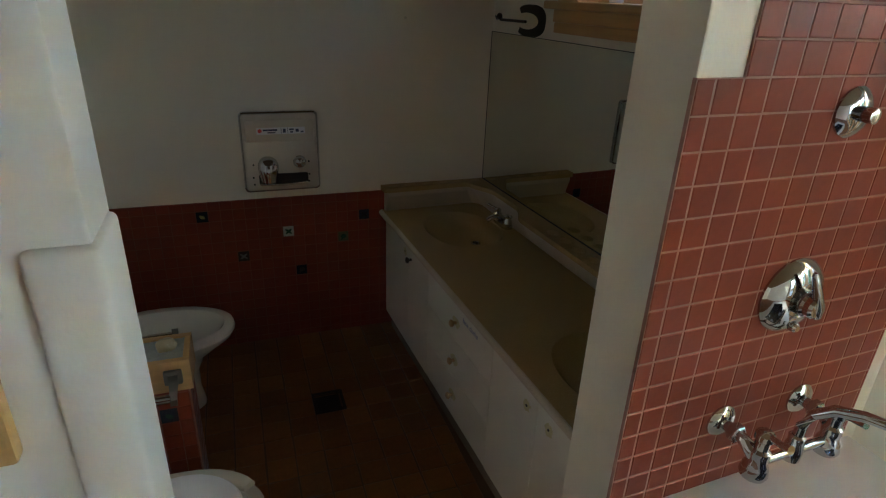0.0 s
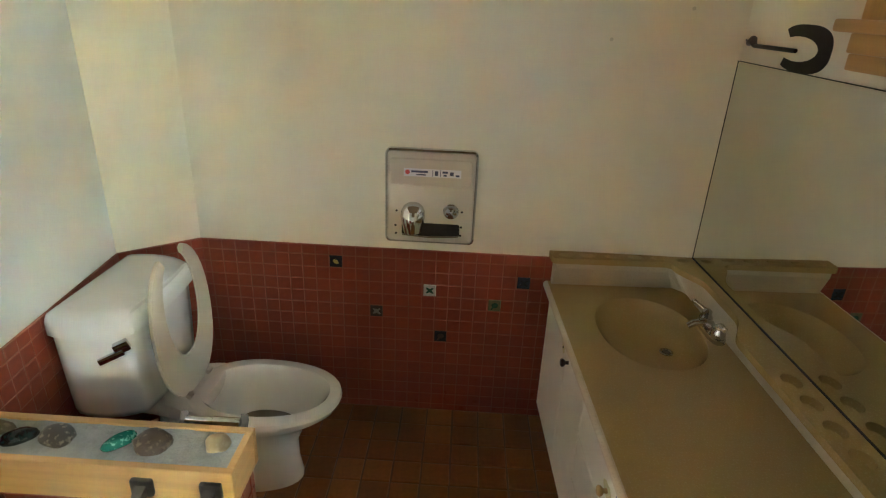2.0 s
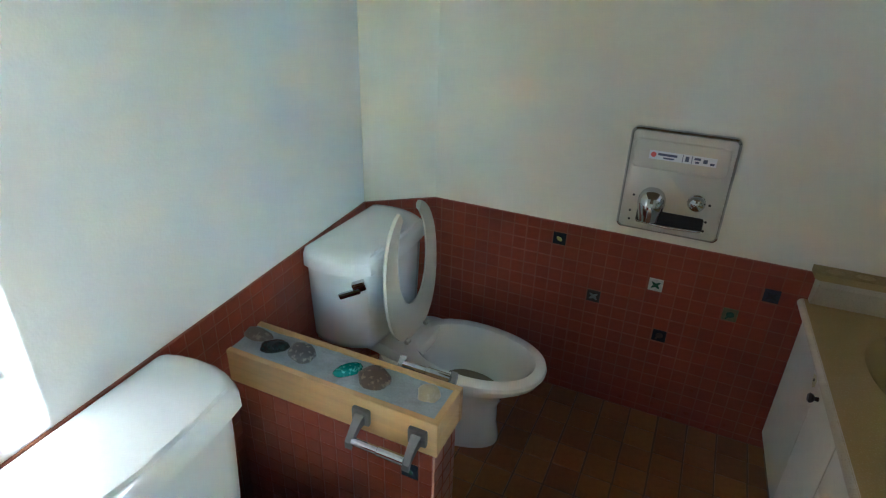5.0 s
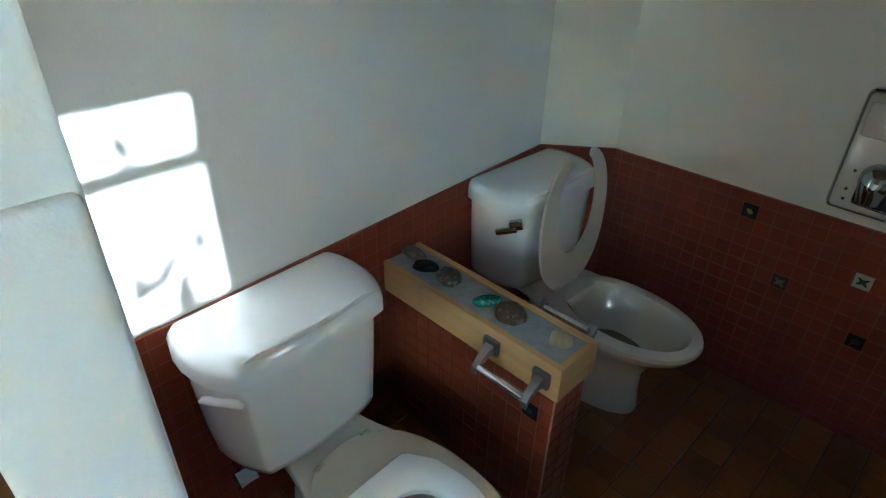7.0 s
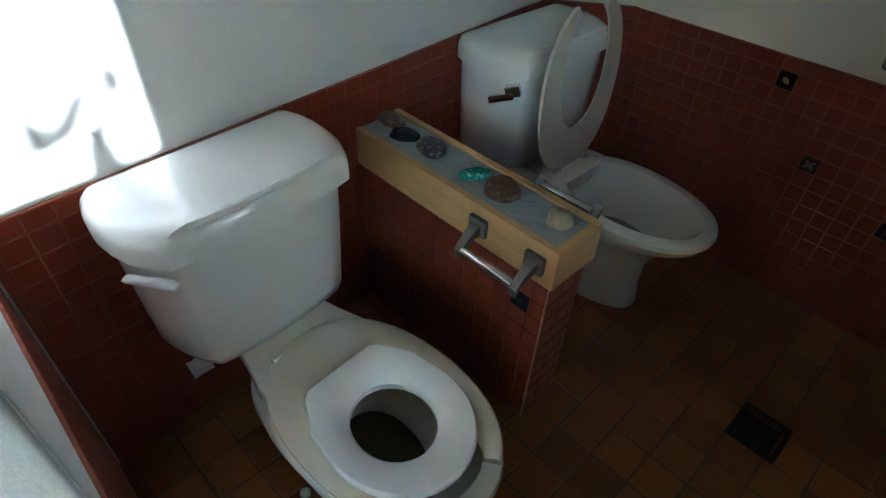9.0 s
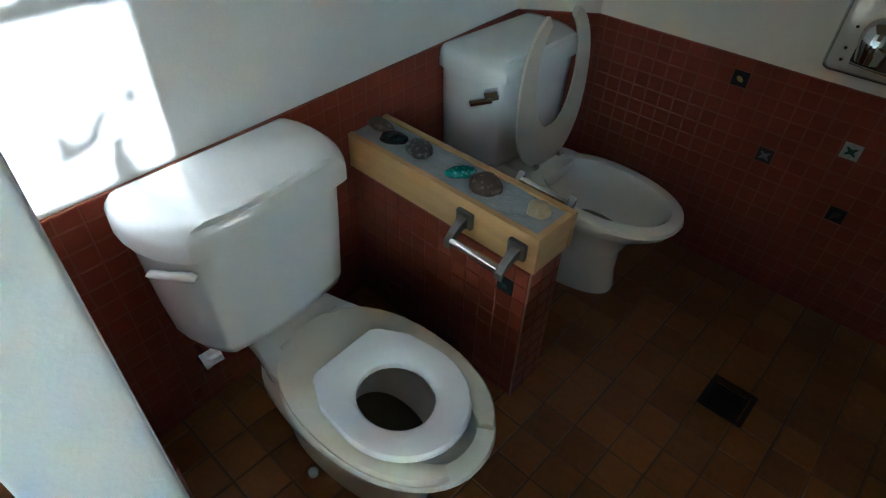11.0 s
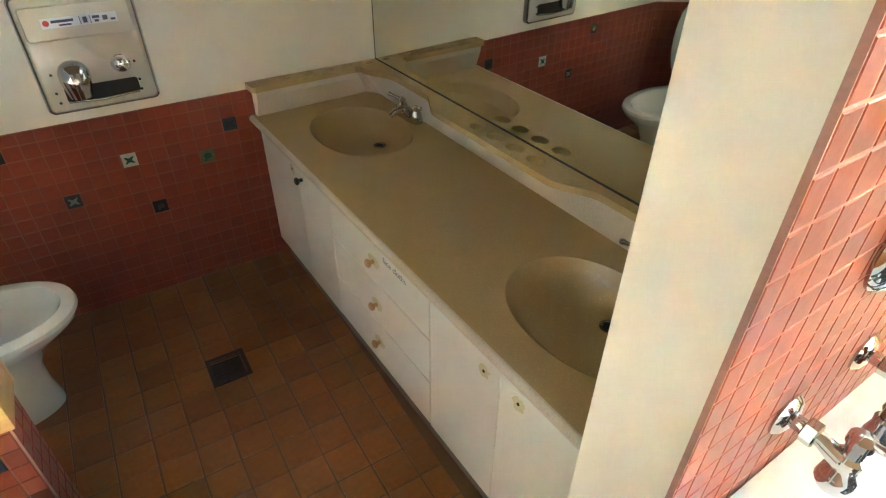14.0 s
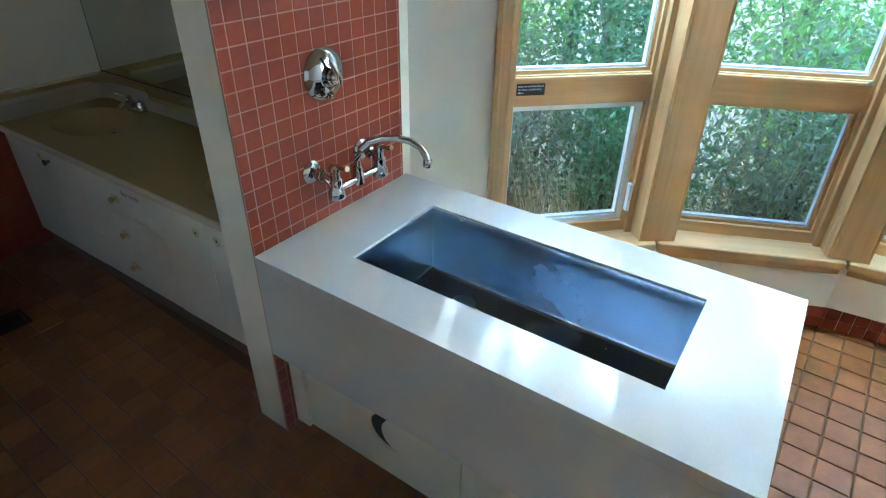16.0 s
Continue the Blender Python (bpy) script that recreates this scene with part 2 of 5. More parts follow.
def box(x0, x1, y0, y1, z0, z1, bevel=0.0, seg=2, bm=None):
    tmp = bmesh.new()
    bmesh.ops.create_cube(tmp, size=1.0)
    for v in tmp.verts:
        v.co = Vector((x0 + (x1 - x0) * (v.co.x + 0.5), y0 + (y1 - y0) * (v.co.y + 0.5), z0 + (z1 - z0) * (v.co.z + 0.5)))
    if bevel:
        bmesh.ops.bevel(tmp, geom=tmp.edges[:], offset=bevel, segments=seg, affect="EDGES", profile=0.6)
    return join(bm, tmp)


def join(bm, tmp):
    """Append tmp to bm; with no bm, tmp itself."""
    if bm is None:
        return tmp
    me = bpy.data.meshes.new("tmp")
    tmp.to_mesh(me)
    tmp.free()
    bm.from_mesh(me)
    bpy.data.meshes.remove(me)
    return bm


def prism(pts, z0, z1, bevel=0.0, seg=2, bm=None, top=1.0, centre=(0, 0)):
    """A polygon drawn up from z0 to z1; top: the upper outline's scale about centre."""
    tmp = bmesh.new()
    lo = [tmp.verts.new((x, y, z0)) for x, y in pts]
    hi = [tmp.verts.new((centre[0] + (x - centre[0]) * top, centre[1] + (y - centre[1]) * top, z1)) for x, y in pts]
    n = len(pts)
    tmp.faces.new(lo); tmp.faces.new(hi)
    for i in range(n):
        tmp.faces.new((lo[i], lo[(i + 1) % n], hi[(i + 1) % n], hi[i]))
    bmesh.ops.recalc_face_normals(tmp, faces=tmp.faces)
    if bevel:
        bmesh.ops.bevel(tmp, geom=tmp.edges[:], offset=bevel, segments=seg, affect="EDGES", profile=0.6)
    return join(bm, tmp)


def loft(rings, close_a=True, close_b=True, bm=None):
    tmp = bmesh.new()
    rows = [[tmp.verts.new(p) for p in r] for r in rings]
    n = len(rows[0])
    for a, b in zip(rows, rows[1:]):
        for i in range(n):
            tmp.faces.new((a[i], a[(i + 1) % n], b[(i + 1) % n], b[i]))
    if close_a:
        tmp.faces.new(rows[0])
    if close_b:
        tmp.faces.new(rows[-1])
    return join(bm, tmp)


def lathe(profile, steps=28, m=None, bm=None):
    """Turned about z: profile of (radius, z)."""
    rings = [[(r * math.cos(2 * math.pi * i / steps), r * math.sin(2 * math.pi * i / steps), z) for i in range(steps)] for r, z in profile]
    tmp = loft(rings, True, True)
    if m is not None:
        bmesh.ops.transform(tmp, matrix=m, verts=tmp.verts)
    return join(bm, tmp)


def tube(path, r, sides=14, bm=None):
    """A round bar along a list of points; r: one radius or one for each point."""
    pts = [Vector(p) for p in path]
    rad = r if isinstance(r, (list, tuple)) else [r] * len(pts)
    rings = []
    up = Vector((0, 0, 1))
    for i, p in enumerate(pts):
        d = (pts[min(i + 1, len(pts) - 1)] - pts[max(i - 1, 0)]).normalized()
        a = d.cross(up)
        if a.length < 0.2:
            a = d.cross(Vector((1, 0, 0)))
        a.normalize()
        b = d.cross(a)
        rings.append([p + (a * math.cos(2 * math.pi * k / sides) + b * math.sin(2 * math.pi * k / sides)) * rad[i] for k in range(sides)])
    return loft(rings, True, True, bm)


def oval(cx, cy, a, b, n=48, power=2.0):
    out = []
    for i in range(n):
        t = 2 * math.pi * i / n
        c, s = math.cos(t), math.sin(t)
        out.append((cx + a * math.copysign(abs(c) ** (2 / power), c), cy + b * math.copysign(abs(s) ** (2 / power), s)))
    return out


def pierced(outer, holes, z0, z1, bm=None):
    """A plate with holes, from z0 to z1."""
    tmp = bmesh.new()
    loops = []
    edges = []
    for pts in [outer] + holes:
        vs = [tmp.verts.new((x, y, z1)) for x, y in pts]
        loops.append(vs)
        edges += [tmp.edges.new((vs[i], vs[(i + 1) % len(vs)])) for i in range(len(vs))]
    bmesh.ops.triangle_fill(tmp, use_beauty=True, edges=edges)
    lows = {}
    for vs in loops:
        for v in vs:
            lows[v] = tmp.verts.new((v.co.x, v.co.y, z0))
    for f in tmp.faces[:]:
        tmp.faces.new([lows[v] for v in reversed(f.verts)])
    for vs in loops:
        n = len(vs)
        for i in range(n):
            tmp.faces.new((vs[i], vs[(i + 1) % n], lows[vs[(i + 1) % n]], lows[vs[i]]))
    return join(bm, tmp)


def turned(bm, m):
    bmesh.ops.transform(bm, matrix=m, verts=bm.verts)
    return bm


def tile_mesh(name, w, h, d, e, material):
    """One tile: its face in the x-z plane towards -y, edges eased by e."""
    bm = bmesh.new()
    a = [bm.verts.new((x * w / 2, 0, z * h / 2)) for x, z in ((-1, -1), (1, -1), (1, 1), (-1, 1))]
    b = [bm.verts.new((x * w / 2, -(d - e * 0.6), z * h / 2)) for x, z in ((-1, -1), (1, -1), (1, 1), (-1, 1))]
    c = [bm.verts.new((x * (w / 2 - e), -d, z * (h / 2 - e))) for x, z in ((-1, -1), (1, -1), (1, 1), (-1, 1))]
    for p, q in ((a, b), (b, c)):
        for i in range(4):
            bm.faces.new((p[i], p[(i + 1) % 4], q[(i + 1) % 4], q[i]))
    bm.faces.new(c)
    return mesh_of(name, bm, material)


P = 0.0545          # wall tile pitch
FP = 0.113          # floor tile pitch


def grid(x0, x1, z0, z1, ax, az, pitch, gap, skip=(), rise=None):
    """Cells of a tile field: grid lines at ax + k pitch and az + k pitch, cut at the field's edges. skip: boxes left free."""
    out = []
    rise = rise or pitch
    k0, k1 = math.floor((x0 - ax) / pitch), math.ceil((x1 - ax) / pitch)
    j0, j1 = math.floor((z0 - az) / rise), math.ceil((z1 - az) / rise)
    for j in range(j0, j1):
        for k in range(k0, k1):
            a, b = max(x0, ax + k * pitch) + gap / 2, min(x1, ax + (k + 1) * pitch) - gap / 2
            c, d = max(z0, az + j * rise) + gap / 2, min(z1, az + (j + 1) * rise) - gap / 2
            if b - a < 0.006 or d - c < 0.006:
                continue
            cx, cz = (a + b) / 2, (c + d) / 2
            if any(p < cx < q and r < cz < s for p, q, r, s in skip):
                continue
            out.append((cx, cz, round(b - a, 3), round(d - c, 3)))
    return out


TILE_MESHES = {}


def lay(parent, m, cells, material, depth=0.005, ease=0.002, limit=300, name="tile", wobble=0.0, jog=0.0):
    """Lay tiles: the first `limit` as parts, the rest joined into one part."""
    rest = []
    inv = parent.matrix_world.inverted()
    for i, (cx, cz, w, h) in enumerate(cells):
        key = (w, h, depth, ease, material.name)
        if key not in TILE_MESHES:
            TILE_MESHES[key] = tile_mesh(name, w, h, depth, ease, material)
        t = m @ pose(cx + random.uniform(-jog, jog), 0, cz + random.uniform(-jog, jog), random.uniform(-wobble, wobble), random.uniform(-jog, jog) * 700, random.uniform(-wobble, wobble))
        if i < limit:
            ob = new(name, TILE_MESHES[key])
            ob.parent = parent
            ob.matrix_basis = inv @ t
        else:
            rest.append((TILE_MESHES[key], t))
    if rest:
        vs, fs = [], []
        for me, t in rest:
            o = len(vs)
            vs += [tuple(t @ v.co) for v in me.vertices]
            fs += [tuple(o + k for k in p.vertices) for p in me.polygons]
        me = bpy.data.meshes.new("tile_field")
        me.from_pydata(vs, [], fs)
        me.materials.append(material)
        ob = new("tile_field", me)
        ob.parent = parent
        ob.matrix_basis = inv
        ob["kind"] = "stuff"


LW = pose(-0.662, 0.93, 0, 0, 0, 4.2)           # left wall: x out of the wall, y along it
VW = pose(1.412, 2.857, 0, 0, 0, 2.6)           # vanity wall: x into the wall, y towards the far wall
H = 2.45
R90, R180 = pose(0, 0, 0, 0, 0, 90), pose(0, 0, 0, 0, 0, 180)
DG = pose(-0.798, 2.662, 0, 0, 0, 39.0)

# ---- structure ----
floor = solid("floor", box(-2.6, 3.2, -3.2, 3.1, -0.12, -0.006), FGROUT, "brown quarry tile floor with dark joints", "floor")
ceiling = solid("ceiling", prism([(-2.6, -3.2), (2.95, -3.2), (2.95, -0.4), (2.55, 0.3), (2.1, 0.85), (1.72, 0.95), (1.72, 3.1), (-2.6, 3.1)], H, H + 0.12), CEIL, "plain unseen ceiling, brown to cut bounced light", "ceiling")
wall_far = solid("wall_far", box(-1.0, 1.75, 2.862, 3.0, 0, H), PAINT, "cream painted wall above a red tile wainscot", "wall")
bm = turned(box(-0.14, -0.004, -0.05, 1.80, 0, H), LW)
wall_left = solid("wall_left", bm, PAINT_W, "white painted wall above a red tile wainscot", "wall")
wall_corner = solid("wall_corner", turned(box(-0.12, 0.46, 0.004, 0.10, 0, H), DG), PAINT, "narrow slanted cream wall in the corner", "wall")
# wall over the vanity, with a small high window
WY0, WY1, WZ0, WZ1 = -1.12, -0.68, 1.70, 2.31
bm = box(0.004, 0.16, -2.0, 0.12, 0, WZ0)
box(0.004, 0.16, -2.0, 0.12, WZ1, H, bm=bm)
box(0.004, 0.16, WY1, 0.12, WZ0, WZ1, bm=bm)
box(0.004, 0.16, -2.0, WY0, WZ0, WZ1, bm=bm)
wall_vanity = solid("wall_vanity", turned(bm, VW), PAINT, "cream painted wall behind the long mirror", "wall")
# pier between vanity and trough sink
wall_pier = solid("wall_pier", prism([(0.810, 0.7995), (1.552, 0.8255), (1.70, 0.944), (0.806, 0.944)], 0, H, 0.004), PAINT, "cream painted end of a thick dividing wall", "wall")
# slanted wall from the pier to the bay window
bm = prism([(1.5525, 0.8255), (1.796, 0.556), (1.93, 0.70), (1.72, 1.1), (1.702, 0.9445)], 0, H)
wall_bay = solid("wall_bay", bm, PAINT, "pale painted wall beside the bay window", "wall")
# partition beside the first toilet, with a rounded plaster guard on its end
wall_partition = solid("wall_partition", box(-2.6, 0.020, 0.790, 0.908, 0, H, 0.004), PAINT_W, "white painted partition wall with chipped edge", "wall")
solid("corner_guard", box(-0.050, 0.030, 0.778, 0.906, 0, 1.440, 0.013, 3), PAINT_W, "rounded white plaster guard on the partition end", "trim", smooth=True)
# unseen walls added to close the room, white so they bounce light
solid("wall_back", box(-2.6, 3.4, -3.2, -3.06, 0, H), PAINT_W, "plain unseen white wall closing the room", "wall")
solid("wall_side", box(-2.6, -2.46, -3.06, 0.802, 0, H), PAINT_W, "plain unseen white wall closing the room", "wall")

# ---- bay window ----
# openings along the inner face of the bay: start and end of each; the last two are unseen
OPEN = [((1.800, 0.552), (2.270, 0.108)), ((2.353, 0.004), (2.636, -0.576)), ((2.675, -0.703), (2.765, -1.344)), ((2.765, -1.474), (2.655, -2.110)), ((2.615, -2.235), (2.40, -2.78))]
LOWZ, MIDZ0, MIDZ1, TOPZ, DEEP = 0.415, 0.955, 1.075, 2.02, 0.147


def bay_window(i, p0, p1, white_sash):
    """One deep-set window: the inner face of the wall is y = 0, the glass DEEP behind it."""
    a = math.degrees(math.atan2(p1[1] - p0[1], p1[0] - p0[0]))
    ln = math.dist(p0, p1)
    m = pose(p0[0], p0[1], 0, 0, 0, a)
    w = thing("window_%d" % i, m, "honey pine framed window, two panes one above the other", "window", kind="structure")
    g0, g1 = 0.030, ln - 0.055
    part("jamb", box(-0.004, 0.012, 0.002, DEEP + 0.05, 0.36, TOPZ, 0.002), PINE_Z, w)
    part("jamb", box(ln - 0.012, ln + 0.004, 0.002, DEEP + 0.05, 0.36, TOPZ, 0.002), PINE_Z, w)
    part("head", box(-0.004, ln + 0.004, 0.0, DEEP + 0.05, TOPZ, TOPZ + 0.03), PINE_X, w)
    part("window_frame", box(0.012, g0, DEEP - 0.035, DEEP + 0.05, 0.36, TOPZ, 0.003), PINE_Z, w)
    part("window_frame", box(g1, ln - 0.012, DEEP - 0.035, DEEP + 0.05, 0.36, TOPZ, 0.003), PINE_Z, w)
    part("frame_step", box(g1 + 0.016, ln - 0.012, DEEP - 0.060, DEEP - 0.034, 0.36, TOPZ, 0.004), PINE_Z, w)
    for z0, z1 in ((0.36, LOWZ), (MIDZ0, MIDZ1), (TOPZ - 0.05, TOPZ)):
        part("window_rail", box(g0, g1, DEEP - 0.035, DEEP + 0.05, z0, z1, 0.003), PINE_X, w)
    part("rail_nose", box(g0, g1, DEEP - 0.050, DEEP - 0.034, MIDZ1 - 0.020, MIDZ1 - 0.004, 0.004), PINE_X, w)
    for z0, z1, low in ((LOWZ, MIDZ0, True), (MIDZ1, TOPZ - 0.05, False)):
        ws = low and white_sash
        s = 0.022 if ws else 0.014
        y0 = DEEP - 0.020
        bm = box(g0, g1, y0, DEEP + 0.03, z0, z0 + s)
        box(g0, g1, y0, DEEP + 0.03, z1 - s, z1, bm=bm)
        box(g0, g0 + s, y0, DEEP + 0.03, z0 + s, z1 - s, bm=bm)
        box(g1 - s, g1, y0, DEEP + 0.03, z0 + s, z1 - s, bm=bm)
        part("sash", bm, SASH if ws else PINE_X, w, "white painted sash" if ws else "")
        bm = box(g0 + s, g1 - s, DEEP - 0.012, DEEP + 0.012, z0 + s, z0 + s + 0.010)
        box(g1 - s - 0.007, g1 - s, DEEP - 0.012, DEEP + 0.012, z0 + s + 0.010, z1 - s, bm=bm)
        part("glazing_bead", bm, SASH, w, "pale glazing bead")
        p = part("pane", box(g0 + s, g1 - s, DEEP - 0.002, DEEP + 0.002, z0 + s, z1 - s), GLASS, w)
        p.visible_shadow = False
    part("window_sill", box(-0.06, ln + 0.06, -0.028, DEEP + 0.02, 0.322, 0.362, 0.010, 3), PINE_X, w)
    part("apron", box(-0.05, ln + 0.05, -0.016, 0.002, 0.292, 0.322, 0.006), PINE_X, w)
    if white_sash:
        part("latch", box(g1 - 0.004, g1 + 0.012, DEEP - 0.062, DEEP - 0.034, 0.47, 0.60, 0.005), SASH, w, "white sash latch")
    lo = solid("wall_below_bay", turned(box(-0.10, ln + 0.10, 0.004, 0.15, 0.0, 0.318), m), PAINT, "pale painted wall under the window sill", "wall")
    lay(lo, m @ pose(0, 0.004, 0), grid(-0.10, ln + 0.10, 0.0, 0.108, 0, 0, P, 0.0029), TILE)
    solid("wall_above_bay", turned(box(-0.10, ln + 0.10, 0.0, 0.20, TOPZ + 0.03, H), m), PAINT, "pale painted wall above the window", "wall")
    return w, m


WINS = [bay_window(i + 1, a, b, i == 0) for i, (a, b) in enumerate(OPEN)]
for (a0, b0), (a1, b1) in zip(OPEN, OPEN[1:]):
    d0, d1 = (Vector(b0) - Vector(a0)).normalized(), (Vector(b1) - Vector(a1)).normalized()
    n0, n1 = Vector((-d0.y, d0.x)), Vector((-d1.y, d1.x))
    q = [Vector(b0), Vector(a1), Vector(a1) + n1 * 0.20, Vector(b0) + n0 * 0.20]
    solid("bay_post", prism([tuple(v) for v in q], 0.362, TOPZ + 0.03, 0.005), PINE_Z, "thick honey pine post between windows", "post")
solid("wall_end", prism([(2.40, -2.78), (2.30, -3.1), (2.6, -3.1), (2.62, -2.7)], 0, H), PAINT, "plain pale wall", "wall")

def words(text, size, material):
    """A line of raised lettering as a mesh in the x-y plane."""
    cu = bpy.data.curves.new("lettering", "FONT")
    cu.body, cu.size, cu.extrude = text, size, 0.0003
    to = new("lettering", cu)
    bpy.context.view_layer.update()
    me = bpy.data.meshes.new_from_object(to)
    bpy.data.objects.remove(to)
    me.materials.append(material)
    return me


# casing on the first window and the notice on its middle rail
m1 = WINS[0][1]
cs = solid("window_casing", turned(box(-0.072, -0.002, -0.020, 0.002, 0.25, TOPZ + 0.10, 0.005), m1), PINE_Z, "moulded pine window casing", "trim")
part("bead", turned(box(-0.060, -0.050, -0.026, -0.019, 0.25, TOPZ + 0.10, 0.003), m1), PINE_Z, cs)
part("bead", turned(box(-0.022, -0.008, -0.027, -0.019, 0.25, TOPZ + 0.10, 0.003), m1), PINE_Z, cs)
no = thing("notice", m1 @ pose(0.052, DEEP - 0.036, 1.000), "small black notice with lines of white print", "sign")
part("plate", box(0, 0.112, -0.002, 0.0, 0, 0.045), BLACKT, no)
for k, line in enumerate(("keep the windows closed", "for the air conditioning", "effect.")):
    lt = new("lettering", words(line, 0.0098, LABEL))
    lt.parent = no
    lt.matrix_basis = pose(0.005, -0.0022, 0.0325 - k * 0.0125, 90, 0, 0)

# ---- high window over the mirror ----
w = thing("window_6", VW, "small high window with a honey pine frame and sill", "window", kind="structure")
for y0, y1, z0, z1, mt in ((WY1, WY1 + 0.10, WZ0, WZ1 + 0.10, PINE_Z), (WY0 - 0.10, WY0, WZ0, WZ1 + 0.10, PINE_Z), (WY0, WY1, WZ1, WZ1 + 0.10, PINE_Y)):
    part("casing", box(-0.020, 0.004, y0, y1, z0, z1, 0.005), mt, w)
part("window_sill", box(-0.055, 0.10, WY0 - 0.14, WY1 + 0.145, WZ0 - 0.028, WZ0 + 0.002, 0.009, 3), PINE_Y, w)
bm = box(-0.030, 0.004, WY0 - 0.11, WY1 + 0.105, WZ0 - 0.075, WZ0 - 0.028, 0.006)
box(-0.022, 0.004, WY0 - 0.11, WY1 + 0.105, WZ0 - 0.115, WZ0 - 0.075, 0.006, bm=bm)
part("apron", bm, PINE_Y, w)
for y0, y1, z0, z1 in ((WY1 - 0.012, WY1 + 0.002, WZ0, WZ1), (WY0 - 0.002, WY0 + 0.012, WZ0, WZ1), (WY0, WY1, WZ1 - 0.012, WZ1)):
    part("jamb", box(0.0, 0.15, y0, y1, z0, z1), PINE_Z, w)
bm = box(0.09, 0.125, WY0 + 0.012, WY1 - 0.012, WZ0, WZ0 + 0.045)
box(0.09, 0.125, WY0 + 0.012, WY1 - 0.012, WZ1 - 0.05, WZ1 - 0.012, bm=bm)
box(0.09, 0.125, WY1 - 0.05, WY1 - 0.012, WZ0 + 0.045, WZ1 - 0.05, bm=bm)
box(0.09, 0.125, WY0 + 0.012, WY0 + 0.05, WZ0 + 0.045, WZ1 - 0.05, bm=bm)
box(0.09, 0.125, WY0 + 0.05, WY1 - 0.05, 2.105, 2.135, bm=bm)
part("sash", bm, PINE_Z, w)
p = part("pane", box(0.105, 0.109, WY0 + 0.05, WY1 - 0.05, WZ0 + 0.045, WZ1 - 0.05), GLASS, w)
p.visible_shadow = False
bo = thing("bottle", VW @ pose(0.045, -0.86, WZ0 + 0.002), "small white plastic bottle standing on the window sill", "bottle")
part("body", lathe([(0.022, 0), (0.026, 0.004), (0.026, 0.075), (0.018, 0.095), (0.010, 0.10)], 20), KIDM, bo, smooth=True)
part("cap", lathe([(0.012, 0.10), (0.012, 0.122), (0.008, 0.126)], 16), KIDM, bo, smooth=True)

# ---- mirror ----
mi = thing("mirror", VW, "wide frameless wall mirror resting on the ledge", "mirror")
part("glass", box(-0.004, 0.002, -1.90, -0.004, 0.818, 1.553), MIRROR, mi)
bm = box(-0.0055, 0.003, -1.90, -0.002, 0.8125, 0.818)
box(-0.0055, 0.003, -1.90, -0.002, 1.553, 1.5548, bm=bm)
box(-0.0055, 0.003, -0.004, -0.0024, 0.818, 1.553, bm=bm)
part("edge_strip", bm, GAP, mi)

# ---- vanity ----
SK = [(-0.262, -0.340), (-0.285, -1.560)]        # basin centres
vt = thing("vanity_counter", VW, "long beige moulded counter with two integral oval basins", "counter")
FRONT = -0.572
holes = [oval(x, y, 0.178, 0.235, 56, 2.15) for x, y in SK]
bm = pierced([(FRONT + 0.012, -1.912), (0.002, -1.912), (0.002, 0.026), (FRONT + 0.012, 0.026)], holes, 0.650, 0.680)
part("top", bm, COUNTER, vt)
part("front_edge", tube([(FRONT + 0.014, -1.912, 0.6655), (FRONT + 0.014, 0.022, 0.6655)], 0.0148, 16), SPLASH, vt, "pale worn rounded front edge", smooth=True)
for x, y in SK:
    rings = []
    for s, z in ((1.0, 0.680), (0.985, 0.676), (0.955, 0.668), (0.91, 0.652), (0.82, 0.628), (0.62, 0.604), (0.35, 0.594), (0.10, 0.592)):
        rings.append([(px, py, z) for px, py in oval(x + 0.085 * (1 - s), y, 0.178 * s, 0.235 * s, 56, 2.15)])
    ba = part("basin", loft(rings, False, False), COUNTER, vt, smooth=True)
    dm = pose(x + 0.0765, y, 0.052)
    part("drain", lathe([(0.024, 0.5405), (0.024, 0.5435), (0.018, 0.5445), (0.015, 0.5425), (0.002, 0.5415)], 24, dm), CHROME, ba, "chrome drain ring", smooth=True)
    part("strainer", lathe([(0.0135, 0.5428), (0.0135, 0.5438), (0.001, 0.5440)], 12, dm), GAP, ba)


def ledge_front(y):
    """How far the ledge stands out from the mirror, along the wall: it draws back behind the taps."""
    base, slim = 0.104, 0.042
    f = 0.0
    for c, h in ((-0.34, 0.17), (-1.54, 0.26)):
        f = max(f, min(1, max(0, (h + 0.10 - abs(y - c)) / 0.16)))
    f = f * f * (3 - 2 * f)
    return -(base + (slim - base) * f)


ys = [-1.91 + 0.015 * k for k in range(int(1.86 / 0.015))]
outline = [(ledge_front(y), y) for y in ys] + [(-0.108, -0.060), (-0.125, -0.050), (FRONT + 0.024, -0.050), (FRONT + 0.014, -0.044), (FRONT + 0.010, -0.032), (FRONT + 0.010, 0.026), (0.001, 0.026), (0.001, -1.91)]
dish = [oval(-0.056, y, 0.025, 0.032, 20) for y in (-0.797, -0.889, -0.985, -1.081)] + [oval(x, -0.012, 0.030, 0.017, 20) for x in (-0.145, -0.232, -0.325, -0.42, -0.505)] + [oval(-0.052, -0.028, 0.024, 0.016, 20)]
bm = pierced([(x, y) for x, y in outline], dish, 0.790, 0.812)
part("ledge", bm, COUNTER, vt)
